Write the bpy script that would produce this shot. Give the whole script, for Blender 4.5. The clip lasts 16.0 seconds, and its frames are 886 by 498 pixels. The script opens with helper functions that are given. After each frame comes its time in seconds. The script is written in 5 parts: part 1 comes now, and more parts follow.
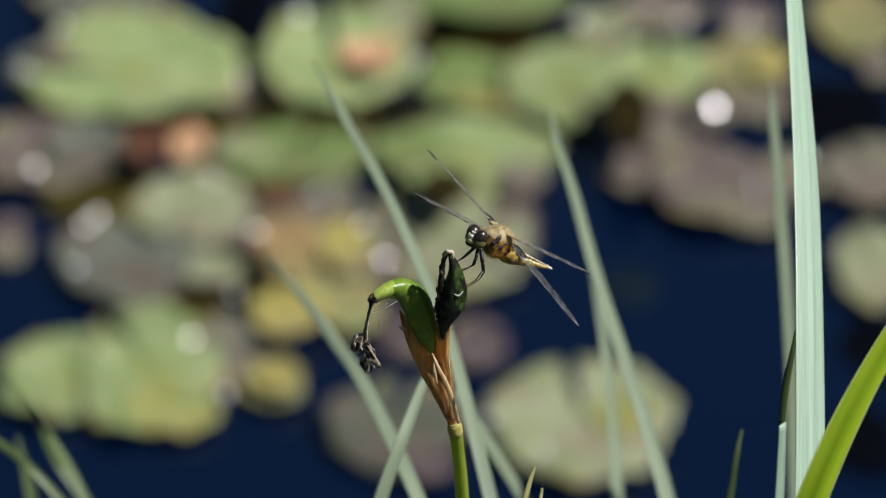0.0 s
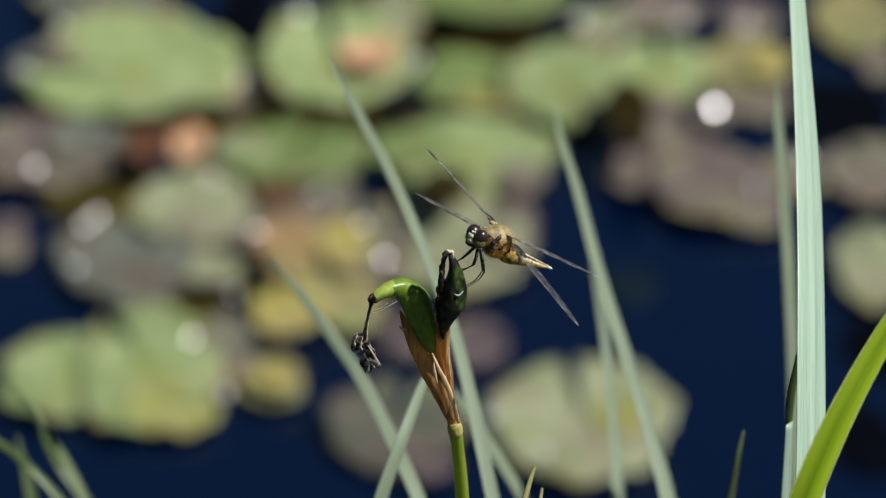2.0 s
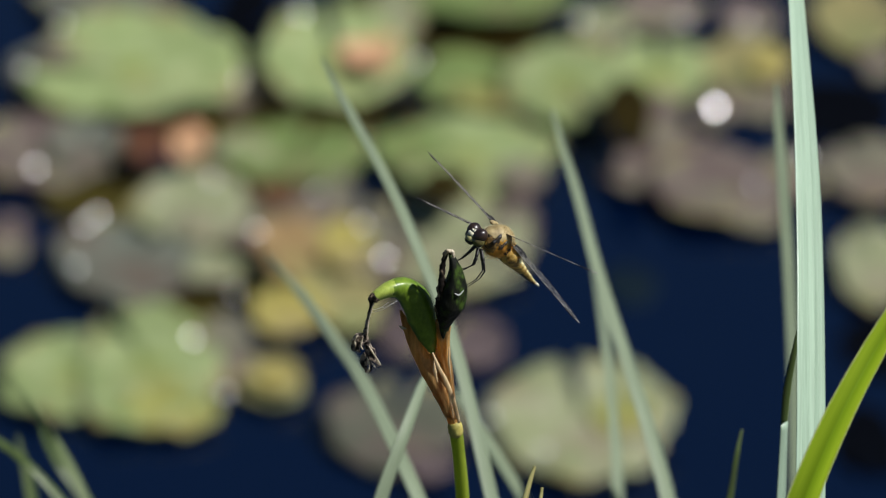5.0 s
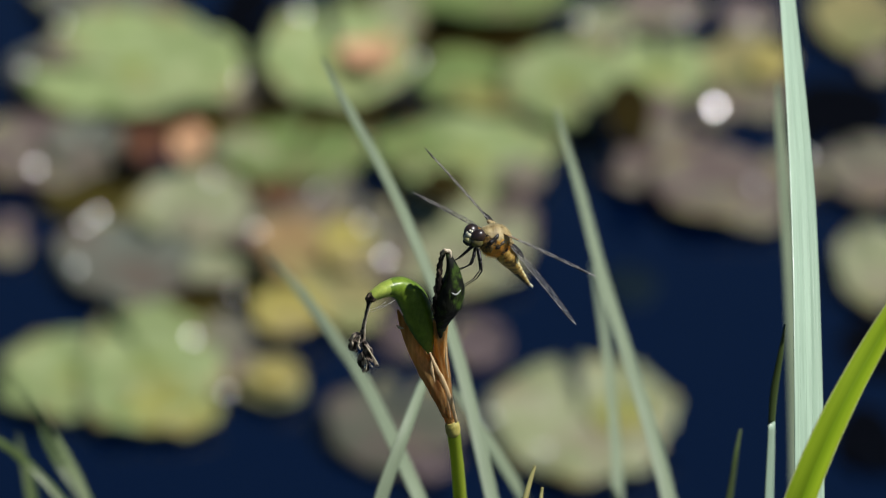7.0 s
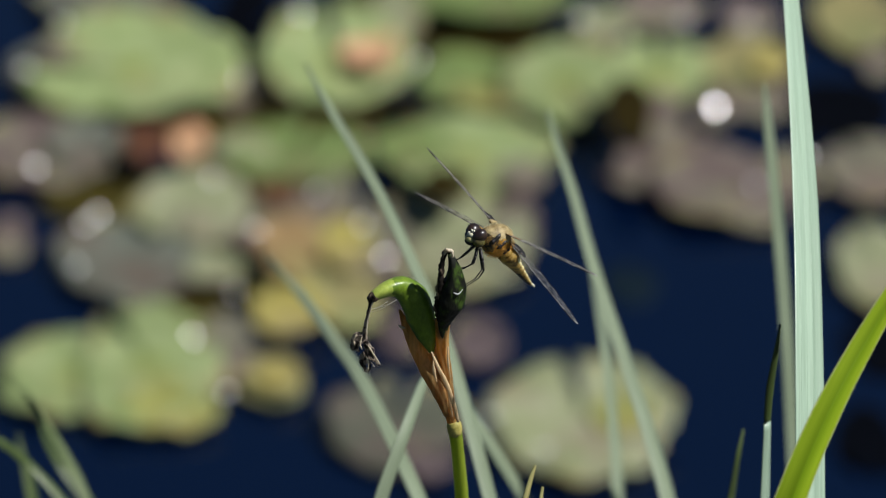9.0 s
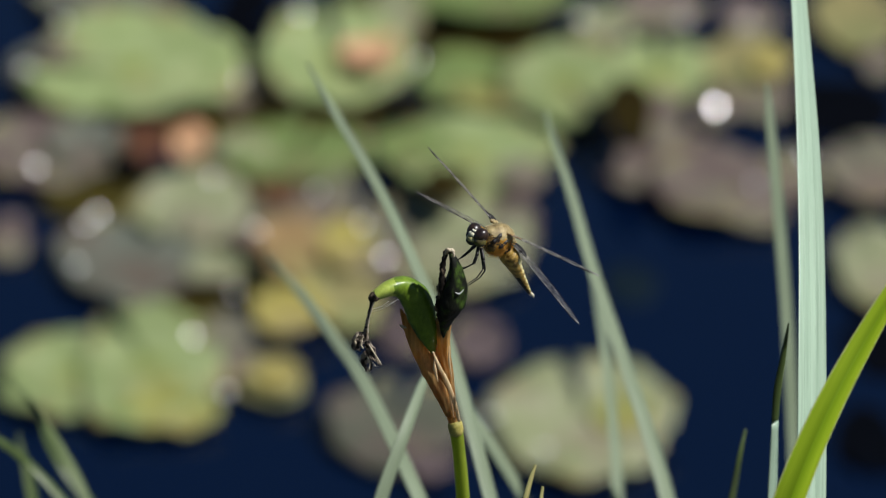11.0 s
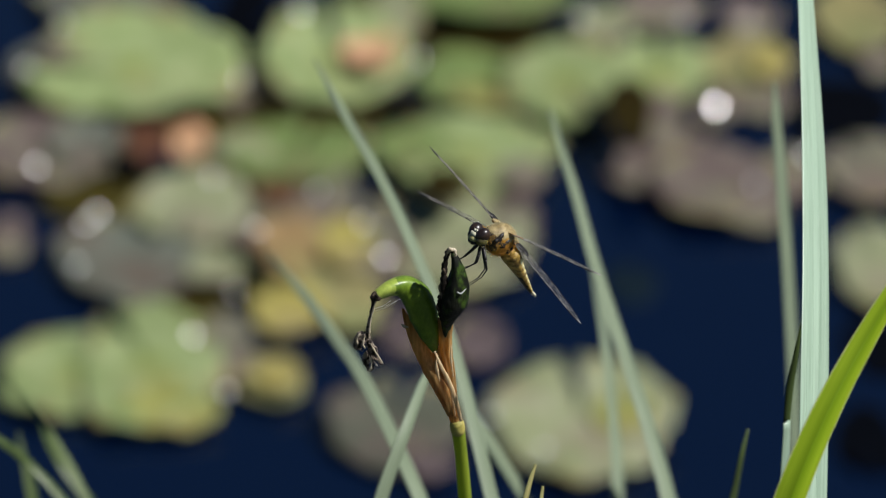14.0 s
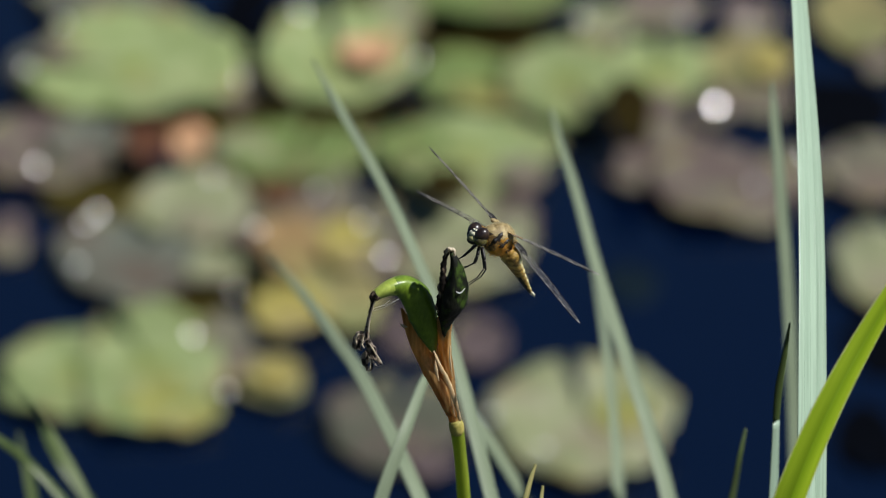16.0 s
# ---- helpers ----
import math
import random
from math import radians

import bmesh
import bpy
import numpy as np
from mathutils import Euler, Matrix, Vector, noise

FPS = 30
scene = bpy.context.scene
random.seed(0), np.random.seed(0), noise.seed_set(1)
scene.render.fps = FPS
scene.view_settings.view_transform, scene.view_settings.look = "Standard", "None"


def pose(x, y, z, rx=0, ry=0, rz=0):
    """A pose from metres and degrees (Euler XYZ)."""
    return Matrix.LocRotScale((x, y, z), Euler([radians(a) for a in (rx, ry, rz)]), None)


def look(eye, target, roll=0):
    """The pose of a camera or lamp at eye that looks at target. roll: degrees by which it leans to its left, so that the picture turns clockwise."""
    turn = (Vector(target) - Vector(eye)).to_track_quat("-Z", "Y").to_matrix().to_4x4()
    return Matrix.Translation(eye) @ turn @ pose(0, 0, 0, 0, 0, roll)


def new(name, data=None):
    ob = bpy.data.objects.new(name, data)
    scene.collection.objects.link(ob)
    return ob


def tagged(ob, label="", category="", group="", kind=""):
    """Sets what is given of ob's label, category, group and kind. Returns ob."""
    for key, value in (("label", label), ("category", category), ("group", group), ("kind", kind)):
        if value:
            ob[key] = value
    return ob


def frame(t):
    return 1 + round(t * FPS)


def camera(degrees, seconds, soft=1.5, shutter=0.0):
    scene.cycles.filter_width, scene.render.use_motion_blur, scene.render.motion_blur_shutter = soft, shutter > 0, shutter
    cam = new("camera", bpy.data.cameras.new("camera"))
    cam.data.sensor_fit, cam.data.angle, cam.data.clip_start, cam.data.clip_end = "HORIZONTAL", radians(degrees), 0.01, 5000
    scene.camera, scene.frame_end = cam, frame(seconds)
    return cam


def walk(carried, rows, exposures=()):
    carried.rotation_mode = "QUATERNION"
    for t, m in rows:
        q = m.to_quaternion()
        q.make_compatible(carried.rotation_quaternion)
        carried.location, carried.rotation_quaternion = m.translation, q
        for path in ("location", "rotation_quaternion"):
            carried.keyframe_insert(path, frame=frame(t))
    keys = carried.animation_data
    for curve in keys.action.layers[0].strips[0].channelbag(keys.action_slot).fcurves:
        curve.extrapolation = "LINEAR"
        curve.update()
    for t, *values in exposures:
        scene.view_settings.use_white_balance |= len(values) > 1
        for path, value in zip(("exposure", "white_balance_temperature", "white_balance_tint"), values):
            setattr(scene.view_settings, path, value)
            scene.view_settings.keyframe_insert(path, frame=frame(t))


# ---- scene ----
# camera: a long lens on a tripod, focused on the dragonfly
cam = camera(11.0, 16.0, 1.2)
cam.data.dof.use_dof = True
cam.data.dof.focus_distance = 1.56
cam.data.dof.aperture_fstop = 9.8
walk(cam, [(0, pose(0, 0, 1.83, 62.0, 0, 0)), (2, pose(0, 0, 1.83, 61.998, 0, 0)), (8, pose(0, 0, 1.83, 61.985, 0, 0.006)),
           (16, pose(0, 0, 1.83, 61.970, 0, 0.012))],
     [(0, 0.24), (3, 0.22), (7, 0.19), (16, 0.15)])

# ---- light ----
SUN_ELEV, SUN_AZ = radians(51), radians(102)   # azimuth from +y towards +x
world = bpy.data.worlds.new("sky")
scene.world = world
world.use_nodes = True
_bg = world.node_tree.nodes["Background"]
_sky = world.node_tree.nodes.new("ShaderNodeTexSky")
_sky.sky_type, _sky.sun_disc = "NISHITA", False
_sky.sun_elevation, _sky.sun_rotation = SUN_ELEV, SUN_AZ
_sky.air_density, _sky.dust_density, _sky.ozone_density = 1.0, 0.3, 6.0
world.node_tree.links.new(_sky.outputs[0], _bg.inputs[0])
_bg.inputs[1].default_value = 0.031
sun_way = Vector((math.sin(SUN_AZ) * math.cos(SUN_ELEV), math.cos(SUN_AZ) * math.cos(SUN_ELEV), math.sin(SUN_ELEV)))
sun = new("sun", bpy.data.lights.new("sun", "SUN"))
sun.data.energy, sun.data.angle, sun.data.color = 5.0, radians(0.53), (1.0, 0.98, 0.965)
sun.matrix_world = look(sun_way * 20, (0, 0, 0))


# ---- materials ----
def material(name, base, dark, scale=(60, 60, 60), rough=0.5, bump=0.3, thin=0.0, glow=None, coat=0.0, spec=0.5, detail=5.0,
             fine=4.0, per_thing=0.0, contrast=(0.35, 0.65), distance=0.0006, metal=0.0, stain=None, stain_at=(0.52, 0.68), hub=None, along=False, middle=None):
    """A mottled surface: dark and base colour mixed by noise at two sizes, with bump; thin: the share of light let through;
    along: the grain follows a blade (across it, then metres along it); middle: the colour of a blade's middle; hub: of a leaf's heart."""
    m = bpy.data.materials.new(name)
    m.use_nodes = True
    nt = m.node_tree
    out, bsdf = nt.nodes["Material Output"], nt.nodes["Principled BSDF"]

    def node(kind, **given):
        made = nt.nodes.new("ShaderNode" + kind)
        for key, value in given.items():
            made.inputs[key].default_value = value
        return made
    co = node("TexCoord")
    mp = node("Mapping", Scale=scale)
    nt.links.new(co.outputs["UV" if along else "Object"], mp.inputs["Vector"])
    n1 = node("TexNoise", Scale=1.0, Detail=detail, Roughness=0.6)
    n2 = node("TexNoise", Scale=fine, Detail=3.0, Roughness=0.7)
    for n in (n1, n2):
        nt.links.new(mp.outputs[0], n.inputs["Vector"])
    ramp = node("ValToRGB")
    ramp.color_ramp.elements[0].position, ramp.color_ramp.elements[1].position = contrast
    ramp.color_ramp.elements[0].color, ramp.color_ramp.elements[1].color = (*dark, 1), (*base, 1)
    nt.links.new(n1.outputs["Fac"], ramp.inputs[0])
    mix = node("Mix")
    mix.data_type, mix.blend_type = "RGBA", "OVERLAY"
    mix.inputs["Factor"].default_value = 0.35
    nt.links.new(ramp.outputs[0], mix.inputs["A"])
    nt.links.new(n2.outputs["Fac"], mix.inputs["B"])
    colour = mix.outputs["Result"]
    if stain:
        n3, r3, m3 = node("TexNoise", Scale=0.45, Detail=4.0, Roughness=0.65), node("ValToRGB"), node("Mix")
        nt.links.new(mp.outputs[0], n3.inputs["Vector"])
        r3.color_ramp.elements[0].position, r3.color_ramp.elements[1].position = stain_at
        nt.links.new(n3.outputs["Fac"], r3.inputs[0])
        m3.data_type = "RGBA"
        m3.inputs["B"].default_value = (*stain, 1)
        nt.links.new(r3.outputs[0], m3.inputs["Factor"])
        nt.links.new(colour, m3.inputs["A"])
        colour = m3.outputs["Result"]
    if middle:
        parts, spread, m5 = node("SeparateXYZ"), node("ValToRGB"), node("Mix")
        nt.links.new(co.outputs["UV"], parts.inputs[0])
        nt.links.new(parts.outputs[0], spread.inputs[0])
        tones = spread.color_ramp
        tones.interpolation = "B_SPLINE"
        tones.elements[0].position, tones.elements[0].color = 0.08, (0, 0, 0, 1)
        tones.elements[1].position, tones.elements[1].color = 0.92, (0, 0, 0, 1)
        for place, tone in ((0.26, 0.25), (0.45, 1.0), (0.58, 1.0), (0.76, 0.25)):
            tones.elements.new(place).color = (tone, tone, tone, 1)
        m5.data_type = "RGBA"
        m5.inputs["B"].default_value = (*middle, 1)
        nt.links.new(spread.outputs[0], m5.inputs["Factor"])
        nt.links.new(colour, m5.inputs["A"])
        colour = m5.outputs["Result"]
    if hub:
        far, near, m4 = node("VectorMath"), node("MapRange"), node("Mix")
        far.operation, m4.data_type = "LENGTH", "RGBA"
        nt.links.new(co.outputs["Object"], far.inputs[0])
        near.inputs["From Min"].default_value, near.inputs["From Max"].default_value = 0.024, 0.006
        near.inputs["To Max"].default_value = 0.75
        nt.links.new(far.outputs["Value"], near.inputs["Value"])
        nt.links.new(near.outputs["Result"], m4.inputs["Factor"])
        nt.links.new(colour, m4.inputs["A"])
        m4.inputs["B"].default_value = (*hub, 1)
        colour = m4.outputs["Result"]
    if per_thing:
        info, hsv, rng = node("ObjectInfo"), node("HueSaturation"), node("MapRange")
        rng.inputs["To Min"].default_value, rng.inputs["To Max"].default_value = 1 - per_thing, 1 + per_thing
        nt.links.new(info.outputs["Random"], rng.inputs["Value"])
        nt.links.new(rng.outputs["Result"], hsv.inputs["Value"])
        nt.links.new(colour, hsv.inputs["Color"])
        colour = hsv.outputs[0]
    nt.links.new(colour, bsdf.inputs["Base Color"])
    bsdf.inputs["Roughness"].default_value = rough
    bsdf.inputs["Specular IOR Level"].default_value = spec
    bsdf.inputs["Coat Weight"].default_value = coat
    bsdf.inputs["Metallic"].default_value = metal
    bp = node("Bump", Strength=bump, Distance=distance)
    nt.links.new(n2.outputs["Fac"], bp.inputs["Height"])
    nt.links.new(bp.outputs[0], bsdf.inputs["Normal"])
    last = bsdf.outputs[0]
    if thin:
        tr, mx = node("BsdfTranslucent"), node("MixShader", Fac=thin)
        if glow:
            tr.inputs["Color"].default_value = (*glow, 1)
        else:
            nt.links.new(colour, tr.inputs["Color"])
        nt.links.new(last, mx.inputs[1])
        nt.links.new(tr.outputs[0], mx.inputs[2])
        last = mx.outputs[0]
    nt.links.new(last, out.inputs["Surface"])
    return m


def water_material():
    m = bpy.data.materials.new("pond_water")
    m.use_nodes = True
    nt = m.node_tree
    b = nt.nodes["Principled BSDF"]
    # some of the reflected sky's blue is put into this base colour
    b.inputs["Base Color"].default_value = (0.0001, 0.0034, 0.0165, 1)
    b.inputs["Roughness"].default_value = 0.04
    b.inputs["IOR"].default_value = 1.5
    b.inputs["Specular IOR Level"].default_value = 0.8
    co, n1, bp = nt.nodes.new("ShaderNodeTexCoord"), nt.nodes.new("ShaderNodeTexNoise"), nt.nodes.new("ShaderNodeBump")
    n1.inputs["Scale"].default_value, n1.inputs["Detail"].default_value = 9.0, 3.0
    bp.inputs["Strength"].default_value, bp.inputs["Distance"].default_value = 0.25, 0.004
    nt.links.new(co.outputs["Object"], n1.inputs["Vector"])
    nt.links.new(n1.outputs["Fac"], bp.inputs["Height"])
    nt.links.new(bp.outputs[0], b.inputs["Normal"])
    return m


def membrane_material():
    """Clear wing skin: mostly see-through, glossy, its small cells bumped; glints are put in as whiter, more opaque
    cells.
    """
    m = bpy.data.materials.new("wing_membrane")
    m.use_nodes = True
    nt = m.node_tree
    b, out = nt.nodes["Principled BSDF"], nt.nodes["Material Output"]
    b.inputs["Base Color"].default_value = (0.80, 0.79, 0.76, 1)
    b.inputs["Roughness"].default_value = 0.22
    co, mp = nt.nodes.new("ShaderNodeTexCoord"), nt.nodes.new("ShaderNodeMapping")
    cells, share, bump = nt.nodes.new("ShaderNodeTexVoronoi"), nt.nodes.new("ShaderNodeMapRange"), nt.nodes.new("ShaderNodeBump")
    mp.inputs["Scale"].default_value = (700, 900, 700)
    cells.inputs["Scale"].default_value = 1.0
    nt.links.new(co.outputs["Object"], mp.inputs["Vector"])
    nt.links.new(mp.outputs[0], cells.inputs["Vector"])
    split = nt.nodes.new("ShaderNodeSeparateColor")
    nt.links.new(cells.outputs["Color"], split.inputs[0])
    share.inputs["From Min"].default_value, share.inputs["From Max"].default_value = 0.50, 1.0
    share.inputs["To Min"].default_value, share.inputs["To Max"].default_value = 0.012, 0.30
    nt.links.new(split.outputs[0], share.inputs["Value"])
    bump.inputs["Strength"].default_value, bump.inputs["Distance"].default_value = 0.5, 0.0003
    nt.links.new(cells.outputs["Distance"], bump.inputs["Height"])
    nt.links.new(bump.outputs[0], b.inputs["Normal"])
    clear, mx = nt.nodes.new("ShaderNodeBsdfTransparent"), nt.nodes.new("ShaderNodeMixShader")
    nt.links.new(share.outputs["Result"], mx.inputs[0])
    nt.links.new(clear.outputs[0], mx.inputs[1])
    both, tr = nt.nodes.new("ShaderNodeMixShader"), nt.nodes.new("ShaderNodeBsdfTranslucent")
    tr.inputs["Color"].default_value = (0.72, 0.70, 0.66, 1)
    nt.links.new(b.outputs[0], both.inputs[1])
    nt.links.new(tr.outputs[0], both.inputs[2])
    nt.links.new(both.outputs[0], mx.inputs[2])
    nt.links.new(mx.outputs[0], out.inputs["Surface"])
    return m


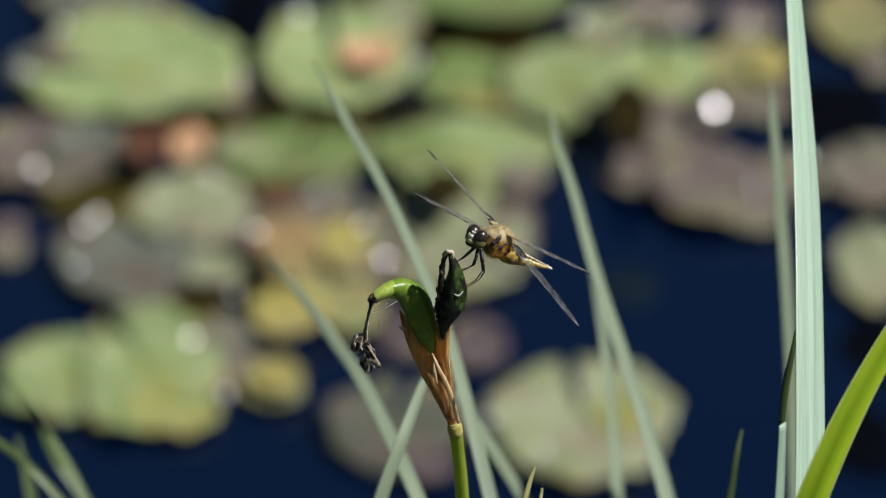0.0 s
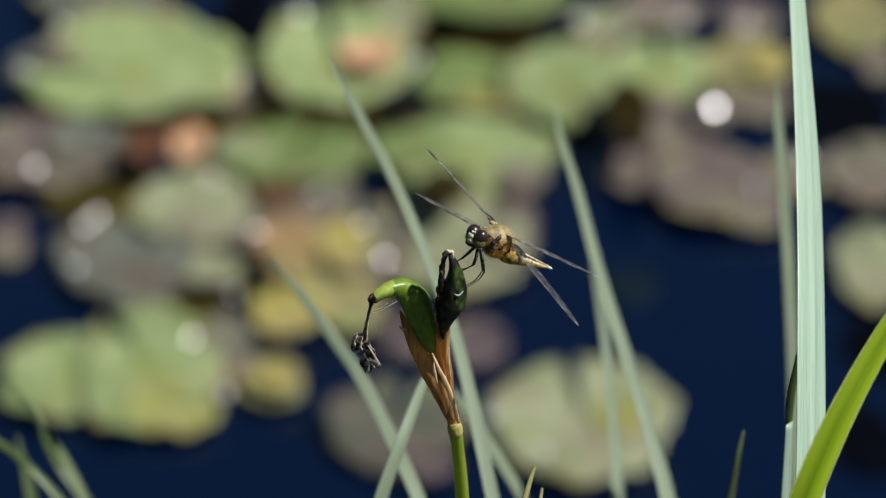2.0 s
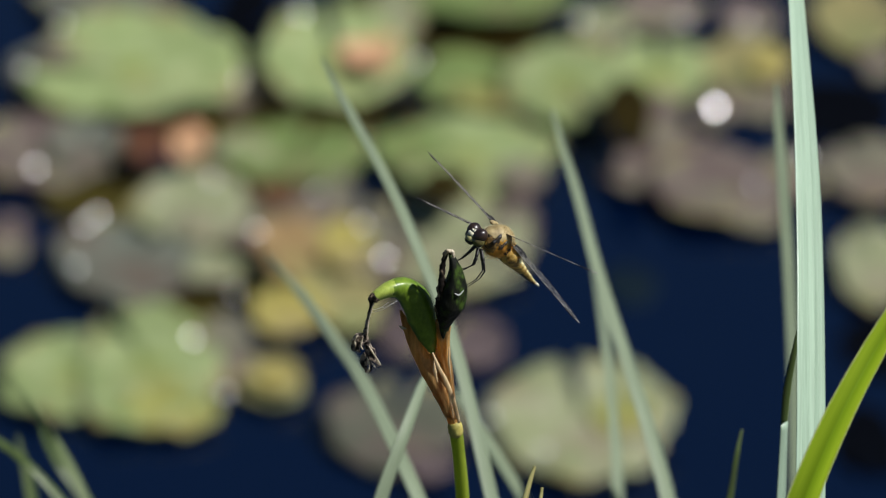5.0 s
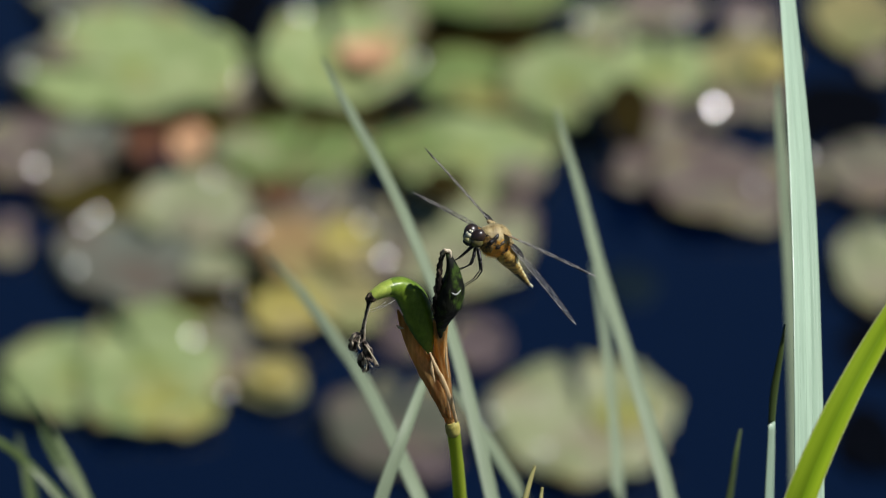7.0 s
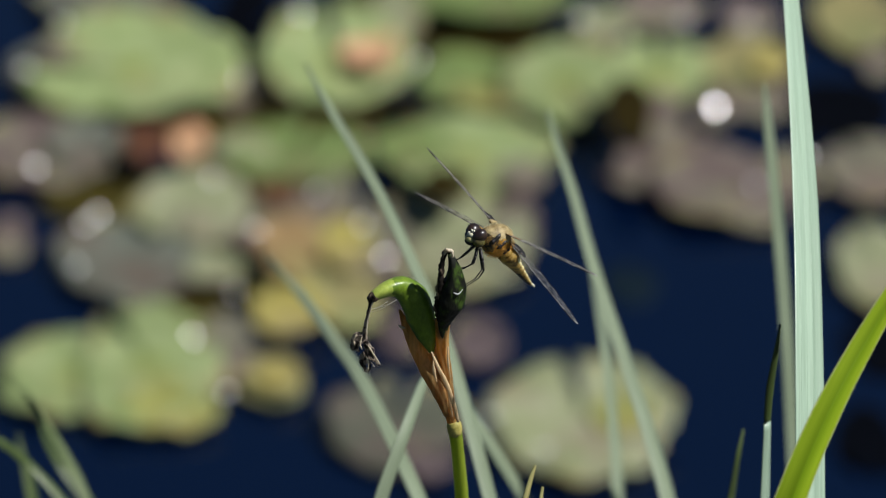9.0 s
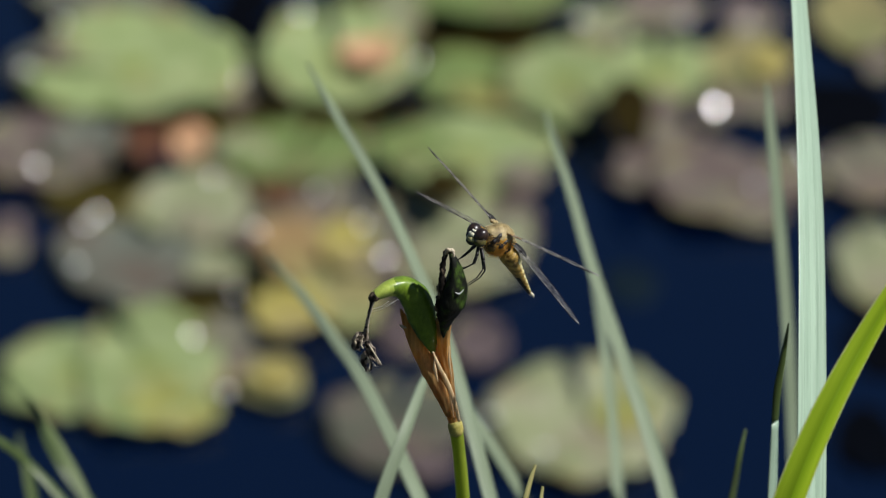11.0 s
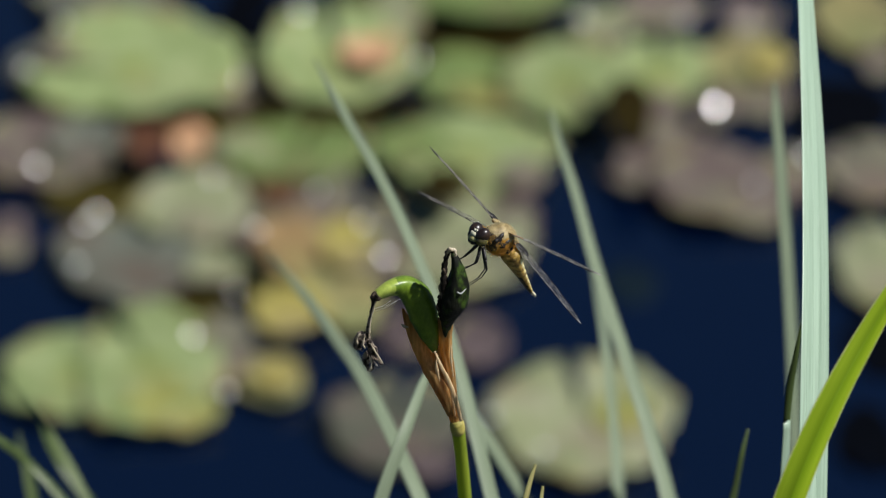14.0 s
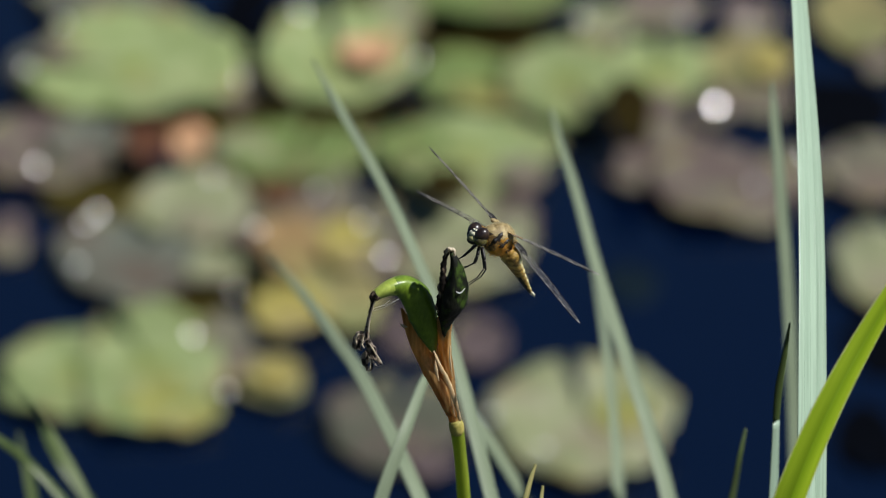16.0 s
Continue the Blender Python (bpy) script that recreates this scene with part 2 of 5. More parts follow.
M = dict(
    water=water_material(),
    membrane=membrane_material(),
    bed=material("pond_bed_mud", (0.05, 0.04, 0.025), (0.02, 0.018, 0.012), (3, 3, 3), 0.9),
    bank=material("bank_grass_and_soil", (0.040, 0.055, 0.018), (0.020, 0.024, 0.010), (14, 14, 14), 0.95, 0.8, distance=0.01),
    pad_green=material("lily_pad_green", (0.29, 0.35, 0.165), (0.19, 0.25, 0.09), (30, 30, 30), 0.52, 0.35, 0.1, per_thing=0.12, contrast=(0.41, 0.59), distance=0.004, spec=0.3, stain=(0.258, 0.224, 0.086), stain_at=(0.54, 0.72), hub=(0.21, 0.25, 0.055)),
    pad_pale=material("lily_pad_pale", (0.315, 0.335, 0.205), (0.21, 0.235, 0.115), (30, 30, 30), 0.52, 0.35, 0.1, per_thing=0.1, contrast=(0.41, 0.59), distance=0.004, spec=0.3, stain=(0.224, 0.181, 0.129)),
    pad_deep=material("lily_pad_deep_green", (0.20, 0.27, 0.09), (0.12, 0.18, 0.05), (30, 30, 30), 0.52, 0.35, 0.1, per_thing=0.1, contrast=(0.41, 0.59), distance=0.004, spec=0.3, stain=(0.172, 0.146, 0.069)),
    pad_brown=material("lily_pad_brown", (0.170, 0.130, 0.115), (0.095, 0.070, 0.062), (30, 30, 30), 0.52, 0.4, per_thing=0.12, contrast=(0.41, 0.59), distance=0.004, spec=0.3, stain=(0.163, 0.155, 0.103), stain_at=(0.48, 0.62)),
    pad_grey=material("lily_pad_wet_grey", (0.150, 0.165, 0.130), (0.095, 0.107, 0.082), (30, 30, 30), 0.52, 0.4, per_thing=0.1, contrast=(0.41, 0.59), distance=0.004, spec=0.3, stain=(0.105, 0.085, 0.065), stain_at=(0.46, 0.6)),
    pad_tan=material("lily_pad_tan", (0.20, 0.19, 0.130), (0.125, 0.118, 0.085), (30, 30, 30), 0.52, 0.4, 0.1, per_thing=0.1, contrast=(0.41, 0.59), distance=0.004, spec=0.3, stain=(0.146, 0.103, 0.086), stain_at=(0.48, 0.64)),
    pad_yellow=material("lily_pad_yellow", (0.43, 0.375, 0.095), (0.28, 0.24, 0.065), (30, 30, 30), 0.52, 0.35, 0.12, per_thing=0.1, contrast=(0.41, 0.59), distance=0.004, spec=0.3, stain=(0.26, 0.215, 0.10), stain_at=(0.5, 0.64)),
    pad_olive=material("lily_pad_olive", (0.31, 0.32, 0.10), (0.20, 0.21, 0.055), (30, 30, 30), 0.52, 0.35, 0.1, per_thing=0.1, contrast=(0.41, 0.59), distance=0.004, spec=0.3, stain=(0.24, 0.19, 0.07)),
    pad_yellow_tan=material("lily_pad_yellow_tan", (0.34, 0.30, 0.13), (0.20, 0.18, 0.075), (34, 34, 34), 0.52, 0.35, 0.12, per_thing=0.1, contrast=(0.41, 0.59), distance=0.004, spec=0.3, stain=(0.20, 0.22, 0.09), stain_at=(0.48, 0.62)),
    # near-black that stands for shade and dark reflections on the water
    pad_gap_black=material("painted_gap_black", (0.0018, 0.0024, 0.0040), (0.001, 0.0015, 0.003), (22, 22, 22), 0.7, 0.3, distance=0.002, spec=0.02),
    pad_dim=material("lily_pad_dim", (0.105, 0.112, 0.080), (0.062, 0.066, 0.047), (30, 30, 30), 0.55, 0.4, per_thing=0.1, contrast=(0.41, 0.59), distance=0.004, spec=0.2, stain=(0.10, 0.078, 0.066), stain_at=(0.48, 0.62)),
    pad_plum=material("lily_pad_plum", (0.105, 0.080, 0.080), (0.058, 0.044, 0.044), (30, 30, 30), 0.55, 0.4, per_thing=0.1, contrast=(0.41, 0.59), distance=0.004, spec=0.2),
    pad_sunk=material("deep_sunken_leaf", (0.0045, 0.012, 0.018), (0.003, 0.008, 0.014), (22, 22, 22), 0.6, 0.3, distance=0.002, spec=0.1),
    # umber with the shade of gaps among the leaves put into it
    pad_shade_umber=material("painted_shade_umber", (0.028, 0.020, 0.003), (0.012, 0.009, 0.002), (22, 22, 22), 0.6, 0.3, distance=0.002, spec=0.05),
    pad_red=material("lily_pad_red", (0.74, 0.45, 0.26), (0.48, 0.25, 0.13), (40, 40, 40), 0.52, 0.35, 0.2, distance=0.002, spec=0.3, stain=(0.30, 0.25, 0.12)),
    pad_rust=material("lily_pad_rust", (0.13, 0.055, 0.025), (0.06, 0.022, 0.012), (40, 40, 40), 0.5, 0.35, 0.1, distance=0.002, spec=0.3),
    pad_orange=material("lily_pad_orange", (0.37, 0.24, 0.11), (0.23, 0.16, 0.07), (40, 40, 40), 0.5, 0.35, 0.15, distance=0.002, spec=0.3, stain=(0.30, 0.27, 0.10)),
    # shade under and between the pads, put in as dark olive
    pad_gap_olive=material("painted_gap_olive", (0.060, 0.050, 0.008), (0.020, 0.016, 0.004), (22, 22, 22), 0.6, 0.3, distance=0.002, spec=0.1),
    stalk=material("lily_stalk", (0.12, 0.13, 0.05), (0.08, 0.05, 0.03), (30, 30, 30), 0.5),
    wet=material("wet_glint", (0.24, 0.29, 0.30), (0.18, 0.21, 0.21), (40, 40, 40), 0.22, 0.02, spec=0.9, distance=0.0004),
    blade=material("iris_blade_pale", (0.365, 0.49, 0.365), (0.29, 0.405, 0.295), (6, 9, 1), 0.35, 0.2, 0.15, (0.36, 0.46, 0.22), per_thing=0.05, distance=0.0003, along=True, contrast=(0.36, 0.62), fine=3.0),
    blade_far=material("reed_blade_grey_green", (0.262, 0.318, 0.218), (0.185, 0.235, 0.145), (6, 9, 1), 0.5, 0.25, 0.25, (0.28, 0.36, 0.15), per_thing=0.08, distance=0.0003, spec=0.35, along=True),
    blade_olive=material("reed_blade_olive", (0.175, 0.225, 0.10), (0.085, 0.12, 0.048), (6, 9, 1), 0.5, 0.25, 0.25, (0.2, 0.27, 0.08), per_thing=0.1, distance=0.0003, spec=0.3, along=True),
    blade_bright=material("iris_blade_bright", (0.35, 0.49, 0.022), (0.29, 0.42, 0.014), (4, 7, 1), 0.45, 0.15, 0.3, distance=0.0003, along=True, contrast=(0.3, 0.7), middle=(0.17, 0.285, 0.004), spec=0.3),
    blade_edge=material("iris_blade_margin", (0.60, 0.66, 0.26), (0.46, 0.52, 0.16), (300, 300, 40), 0.4, 0.2, 0.3, distance=0.0002),
    blade_dark=material("grass_blade_dark", (0.085, 0.125, 0.035), (0.05, 0.075, 0.02), (6, 10, 1), 0.45, 0.25, 0.15, distance=0.0003, along=True),
    straw=material("grass_tip_straw", (0.42, 0.36, 0.14), (0.22, 0.24, 0.08), (5, 30, 1), 0.6, 0.3, 0.2, distance=0.0003, along=True),
    stem=material("iris_stem_green", (0.36, 0.45, 0.045), (0.26, 0.35, 0.03), (700, 700, 25), 0.35, 0.2, 0.4, (0.45, 0.55, 0.04), distance=0.0002),
    joint=material("stem_joint_yellow", (0.58, 0.50, 0.14), (0.40, 0.36, 0.08), (500, 500, 200), 0.5, 0.3, 0.2, distance=0.0003),
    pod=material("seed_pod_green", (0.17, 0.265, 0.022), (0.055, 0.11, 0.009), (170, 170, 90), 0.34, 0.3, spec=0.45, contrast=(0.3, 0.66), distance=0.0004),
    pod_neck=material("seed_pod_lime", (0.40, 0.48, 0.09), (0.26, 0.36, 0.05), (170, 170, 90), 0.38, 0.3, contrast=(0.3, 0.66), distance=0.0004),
    tip_and_lit_top=material("dragonfly_tip_and_lit_top", (0.80, 0.76, 0.62), (0.55, 0.50, 0.36), (500, 500, 500), 0.35, 0.2, distance=0.0002),
    rim=material("lily_rim_bronze", (0.30, 0.28, 0.11), (0.17, 0.14, 0.065), (40, 40, 40), 0.5, 0.3, spec=0.3),
    pod_dark=material("seed_pod_dark_green", (0.055, 0.105, 0.012), (0.006, 0.007, 0.004), (210, 210, 120), 0.55, 0.5, spec=0.2, contrast=(0.50, 0.68), distance=0.0006),
    bract=material("papery_bract", (0.78, 0.48, 0.18), (0.16, 0.08, 0.026), (560, 560, 30), 0.45, 0.5, 0.45, (0.90, 0.52, 0.14), contrast=(0.36, 0.66), distance=0.0005),
    # lighter copy of the bract colour, for its sunlit creases
    bract_lit=material("sunlit_bract_edge", (0.95, 0.76, 0.46), (0.62, 0.40, 0.18), (480, 480, 60), 0.45, 0.3, 0.3, contrast=(0.3, 0.6), distance=0.0003),
    husk=material("withered_flower", (0.40, 0.32, 0.25), (0.018, 0.012, 0.010), (620, 620, 420), 0.55, 0.8, spec=0.3, contrast=(0.46, 0.58), distance=0.0007),
    husk_dark=material("dried_flower_rim", (0.30, 0.22, 0.15), (0.012, 0.009, 0.007), (520, 520, 260), 0.65, 0.6, spec=0.15, contrast=(0.52, 0.66), distance=0.0007),
    torn=material("torn_bract", (0.75, 0.66, 0.50), (0.5, 0.4, 0.25), (600, 600, 600), 0.5, 0.3, 0.2),
    thread=material("spider_thread", (0.95, 0.95, 0.95), (0.85, 0.85, 0.85), rough=0.25, thin=0.5, spec=0.9),
    thorax=material("dragonfly_thorax", (0.85, 0.46, 0.07), (0.16, 0.07, 0.018), (330, 330, 330), 0.45, 0.6, 0.5, (0.95, 0.52, 0.06), contrast=(0.36, 0.52), distance=0.0004),
    front=material("dragonfly_thorax_front", (0.42, 0.25, 0.07), (0.018, 0.012, 0.008), (420, 420, 420), 0.45, 0.6, contrast=(0.44, 0.62), distance=0.0004),
    hair=material("dragonfly_hair", (0.95, 0.55, 0.10), (0.6, 0.29, 0.04), (300, 300, 300), 0.45, 0.1, 0.55),
    hair_pale=material("dragonfly_back_hair", (0.66, 0.58, 0.36), (0.42, 0.34, 0.17), (300, 300, 300), 0.4, 0.1, 0.3),
    back=material("dragonfly_back", (0.48, 0.38, 0.18), (0.24, 0.175, 0.07), (420, 420, 420), 0.5, 0.6, 0.1, distance=0.0004),
    black=material("dragonfly_black", (0.012, 0.010, 0.009), (0.006, 0.005, 0.005), (600, 600, 600), 0.5, 0.2, distance=0.0002),
    eye=material("dragonfly_eye", (0.035, 0.02, 0.013), (0.012, 0.008, 0.008), (400, 400, 400), 0.32, 0.05, coat=0.25, distance=0.0001),
    eye_low=material("dragonfly_eye_green", (0.15, 0.14, 0.04), (0.06, 0.05, 0.02), (400, 400, 400), 0.2, 0.05, coat=0.4, distance=0.0001),
    face=material("dragonfly_face", (0.46, 0.44, 0.20), (0.26, 0.24, 0.09), (500, 500, 500), 0.28, 0.2, distance=0.0002),
    brow=material("dragonfly_brow", (0.80, 0.79, 0.62), (0.55, 0.54, 0.36), (500, 500, 500), 0.25, 0.2, distance=0.0002),
    abdomen=material("dragonfly_abdomen", (0.70, 0.46, 0.11), (0.22, 0.12, 0.02), (420, 420, 420), 0.4, 0.4, 0.2, contrast=(0.38, 0.58), distance=0.0003),
    spot=material("dragonfly_yellow_spot", (0.95, 0.90, 0.55), (0.85, 0.72, 0.30), (500, 500, 500), 0.3, 0.2, distance=0.0002),
    # the pale part of the mottling stands for glints on the veins
    vein=material("wing_vein", (0.30, 0.28, 0.25), (0.035, 0.03, 0.026), (420, 420, 420), 0.25, 0.2, spec=0.8, contrast=(0.42, 0.58), distance=0.0001),
    amber=material("wing_base_amber", (0.35, 0.2, 0.05), (0.2, 0.1, 0.02), (500, 500, 500), 0.4, 0.2, 0.3, distance=0.0001),
)


# ---- mesh helpers ----
def part(name, bm, mat, parent=None, label="", smooth=True, at=None):
    """Links a bmesh as one mesh object under parent; at: its pose there."""
    me = bpy.data.meshes.new(name)
    bmesh.ops.recalc_face_normals(bm, faces=bm.faces[:])
    bm.to_mesh(me)
    bm.free()
    for f in me.polygons:
        f.use_smooth = smooth
    for one in (mat if isinstance(mat, (list, tuple)) else [mat]):
        me.materials.append(one)
    ob = new(name, me)
    if parent:
        ob.parent = parent
    if at is not None:
        ob.matrix_basis = at
    if label:
        tagged(ob, label)
    return ob


def empty(name, place, label, category, group="", turn=None):
    ob = new(name)
    ob.empty_display_size = 0.01
    ob.matrix_basis = Matrix.Translation(place) @ (turn or Matrix())
    return tagged(ob, label, category, group)


def spline(points, steps):
    """A smooth line through the points (Hermite, by chord length)."""
    p = [Vector(q) for q in points]
    d = [max((b - a).length, 1e-9) for a, b in zip(p, p[1:])]
    slope = [(b - a) / h for a, b, h in zip(p, p[1:], d)]
    tan = [slope[0]] + [(slope[i - 1] * d[i] + slope[i] * d[i - 1]) / (d[i - 1] + d[i]) for i in range(1, len(p) - 1)] + [slope[-1]]
    line = []
    for i, h in enumerate(d):
        for k in range(steps):
            t = k / steps
            line.append((2 * t ** 3 - 3 * t * t + 1) * p[i] + (t ** 3 - 2 * t * t + t) * h * tan[i] + (3 * t * t - 2 * t ** 3) * p[i + 1] + (t ** 3 - t * t) * h * tan[i + 1])
    return line + [p[-1]]


def sample(values, t):
    """Linear reading of a row of values at t from 0 to 1."""
    x = t * (len(values) - 1)
    i = min(int(x), len(values) - 2)
    return values[i] + (values[i + 1] - values[i]) * (x - i)


def tube(bm, points, radii, seg=12, steps=5, lobes=0.0, lobe_count=3, flat=1.0, rough=0.0, grain=900, across=(1, 0, 0), origin=(0, 0, 0), close=True, mat=0):
    """Sweeps a round, lobed or flattened section along a smooth line; radii run along it."""
    line, o = spline(points, steps), Vector(origin)
    side, rings = Vector(across), []
    for i, q in enumerate(line):
        way = (line[min(i + 1, len(line) - 1)] - line[max(i - 1, 0)]).normalized()
        side = (side - way * side.dot(way)).normalized()
        up = way.cross(side)
        r = sample(radii, i / (len(line) - 1))
        ring = []
        for k in range(seg):
            a = 2 * math.pi * k / seg
            rr = r * (1 + lobes * math.cos(lobe_count * a))
            v = side * math.cos(a) * rr + up * math.sin(a) * rr * flat
            if rough:
                v *= 1 + rough * noise.noise((q + v) * grain)
            ring.append(bm.verts.new(q + v - o))
        rings.append(ring)
    made = []
    for a, b in zip(rings, rings[1:]):
        for k in range(seg):
            made.append(bm.faces.new((a[k], a[(k + 1) % seg], b[(k + 1) % seg], b[k])))
    if close:
        made += [bm.faces.new(rings[0][::-1]), bm.faces.new(rings[-1])]
    for f in made:
        f.material_index = mat
    return bm


def ball(bm, place, size, turn=None, seg=20, mat=0):
    m = Matrix.Translation(place) @ (turn or Matrix()) @ Matrix.Diagonal((*size, 1))
    made = bmesh.ops.create_uvsphere(bm, u_segments=seg, v_segments=seg // 2 + 2, radius=1.0, matrix=m)
    for f in {f for v in made["verts"] for f in v.link_faces}:
        f.material_index = mat
    return bm


# ---- setting ----
def setting():
    bm = bmesh.new()
    bmesh.ops.create_grid(bm, x_segments=24, y_segments=24, size=400)
    for v in bm.verts:
        v.co.z = -0.6
    tagged(part("ground", bm, M["bed"]), "dark muddy pond bed and ground", "ground", kind="structure")
    bm = bmesh.new()
    bmesh.ops.create_grid(bm, x_segments=2, y_segments=2, size=60)
    for v in bm.verts:
        v.co.y += 61.0
    tagged(part("water", bm, M["water"]), "dark blue still pond water reflecting the sky", "water", kind="structure")
    bm = bmesh.new()
    bmesh.ops.create_grid(bm, x_segments=60, y_segments=40, size=1)
    for v in bm.verts:
        x, y = v.co.x * 30, v.co.y * 6 - 4.4
        z = 0.12 - 0.75 * max(0.0, min(1.0, (y - 0.9) / 0.7)) + 0.03 * noise.noise((x * 0.8, y * 0.8, 0))
        v.co = (x, y, z)
    tagged(part("bank", bm, M["bank"]), "dark grassy earthen pond bank", "bank", kind="structure")


# ---- lily pads ----
def lily_pad(place, width, tilt, ratio, mat, label, notch=0, lean=0, wave=0.028, dish=0.03, gap=14, seed=0, ragged=1.5, crease=0.0):
    """A round floating leaf with a notch to its stalk, a wavy rim and sunken ribs; tilt lifts its far rim, lean its right one,
    crease bends it up on both sides of its middle line."""
    rnd = random.Random(seed * 7 + int(width * 1000))
    r0, n, rings = width / 2, 60, 9
    bm = bmesh.new()
    ph = [rnd.uniform(0, 6.28) for _ in range(4)]

    def at(k, j):
        a = radians(gap) / 2 + (2 * math.pi - radians(gap)) * k / n
        f = j / rings
        edge = 1 + ragged * (0.035 * math.sin(3 * a + ph[0]) + 0.02 * math.sin(7 * a + ph[1]) + 0.012 * math.sin(17 * a + ph[2]))
        r = r0 * f * edge
        z = r0 * (dish * f ** 3 + wave * f * f * (math.sin(4 * a + ph[2]) + 0.6 * math.sin(9 * a + ph[3]) * f))
        z -= r0 * 0.02 * max(0.0, math.cos(14 * a)) ** 6 * f * (1 - f) * 4
        z += crease * abs(r * math.sin(a))
        a += radians(notch)
        return Vector((r * math.cos(a), r * math.sin(a) * ratio, z))
    turn = pose(0, 0, 0, tilt, -lean, 0)
    top = [[bm.verts.new(at(k, j)) for j in range(1, rings + 1)] for k in range(n + 1)]
    hub = bm.verts.new((0, 0, 0))
    for k in range(n):
        bm.faces.new((hub, top[k][0], top[k + 1][0]))
        for j in range(rings - 1):
            bm.faces.new((top[k][j], top[k][j + 1], top[k + 1][j + 1], top[k + 1][j]))
    bm.faces.ensure_lookup_table()
    for f in bm.faces:
        c = f.calc_center_median()
        rim = math.hypot(c.x, c.y / ratio) / r0
        if rim > 1.03 - 0.30 * noise.noise(Vector((c.x, c.y, seed * 0.1)) * 30):
            f.material_index = 1
    ext = bmesh.ops.extrude_face_region(bm, geom=bm.faces[:])
    for v in ext["geom"]:
        if isinstance(v, bmesh.types.BMVert):
            v.co.z -= 0.0016
    ob = empty("lily_pad", place, label, "lily pad", "water lily pads", turn)
    part("leaf", bm, [mat, mat if mat in (M["pad_gap_olive"], M["pad_red"], M["pad_gap_black"], M["pad_sunk"], M["pad_shade_umber"]) else M["rim"]], ob)
    sb = bmesh.new()
    deep = turn.inverted() @ Vector((0.02, 0.05, -0.55))
    tube(sb, [(0, 0, -0.001), deep * 0.3, deep], [0.004, 0.0035, 0.003], 8, 4)
    part("stalk", sb, M["stalk"], ob)
    return ob


ON_WATER = "small glossy disc added on the water to glint"


def film(place, size, normal, label="small wet disc added on a lily leaf, tipped to glint", bend=0.12):
    """A small glossy disc, bulging slightly, added to glint: its normal is tipped between sun and eye."""
    bm = bmesh.new()
    bmesh.ops.create_circle(bm, cap_ends=True, segments=24, radius=size / 2)
    bmesh.ops.inset_region(bm, faces=bm.faces[:], thickness=size * 0.08, depth=size * 0.02)
    bmesh.ops.inset_region(bm, faces=[f for f in bm.faces if len(f.verts) > 4], thickness=size * 0.15, depth=size * bend * 0.06)
    ob = part("water_film", bm, M["wet"])
    ob.matrix_basis = Matrix.Translation(place) @ Vector((0, 0, 1)).rotation_difference(Vector(normal)).to_matrix().to_4x4()
    return tagged(ob, label, "water film", "wet glints on the lily leaves")


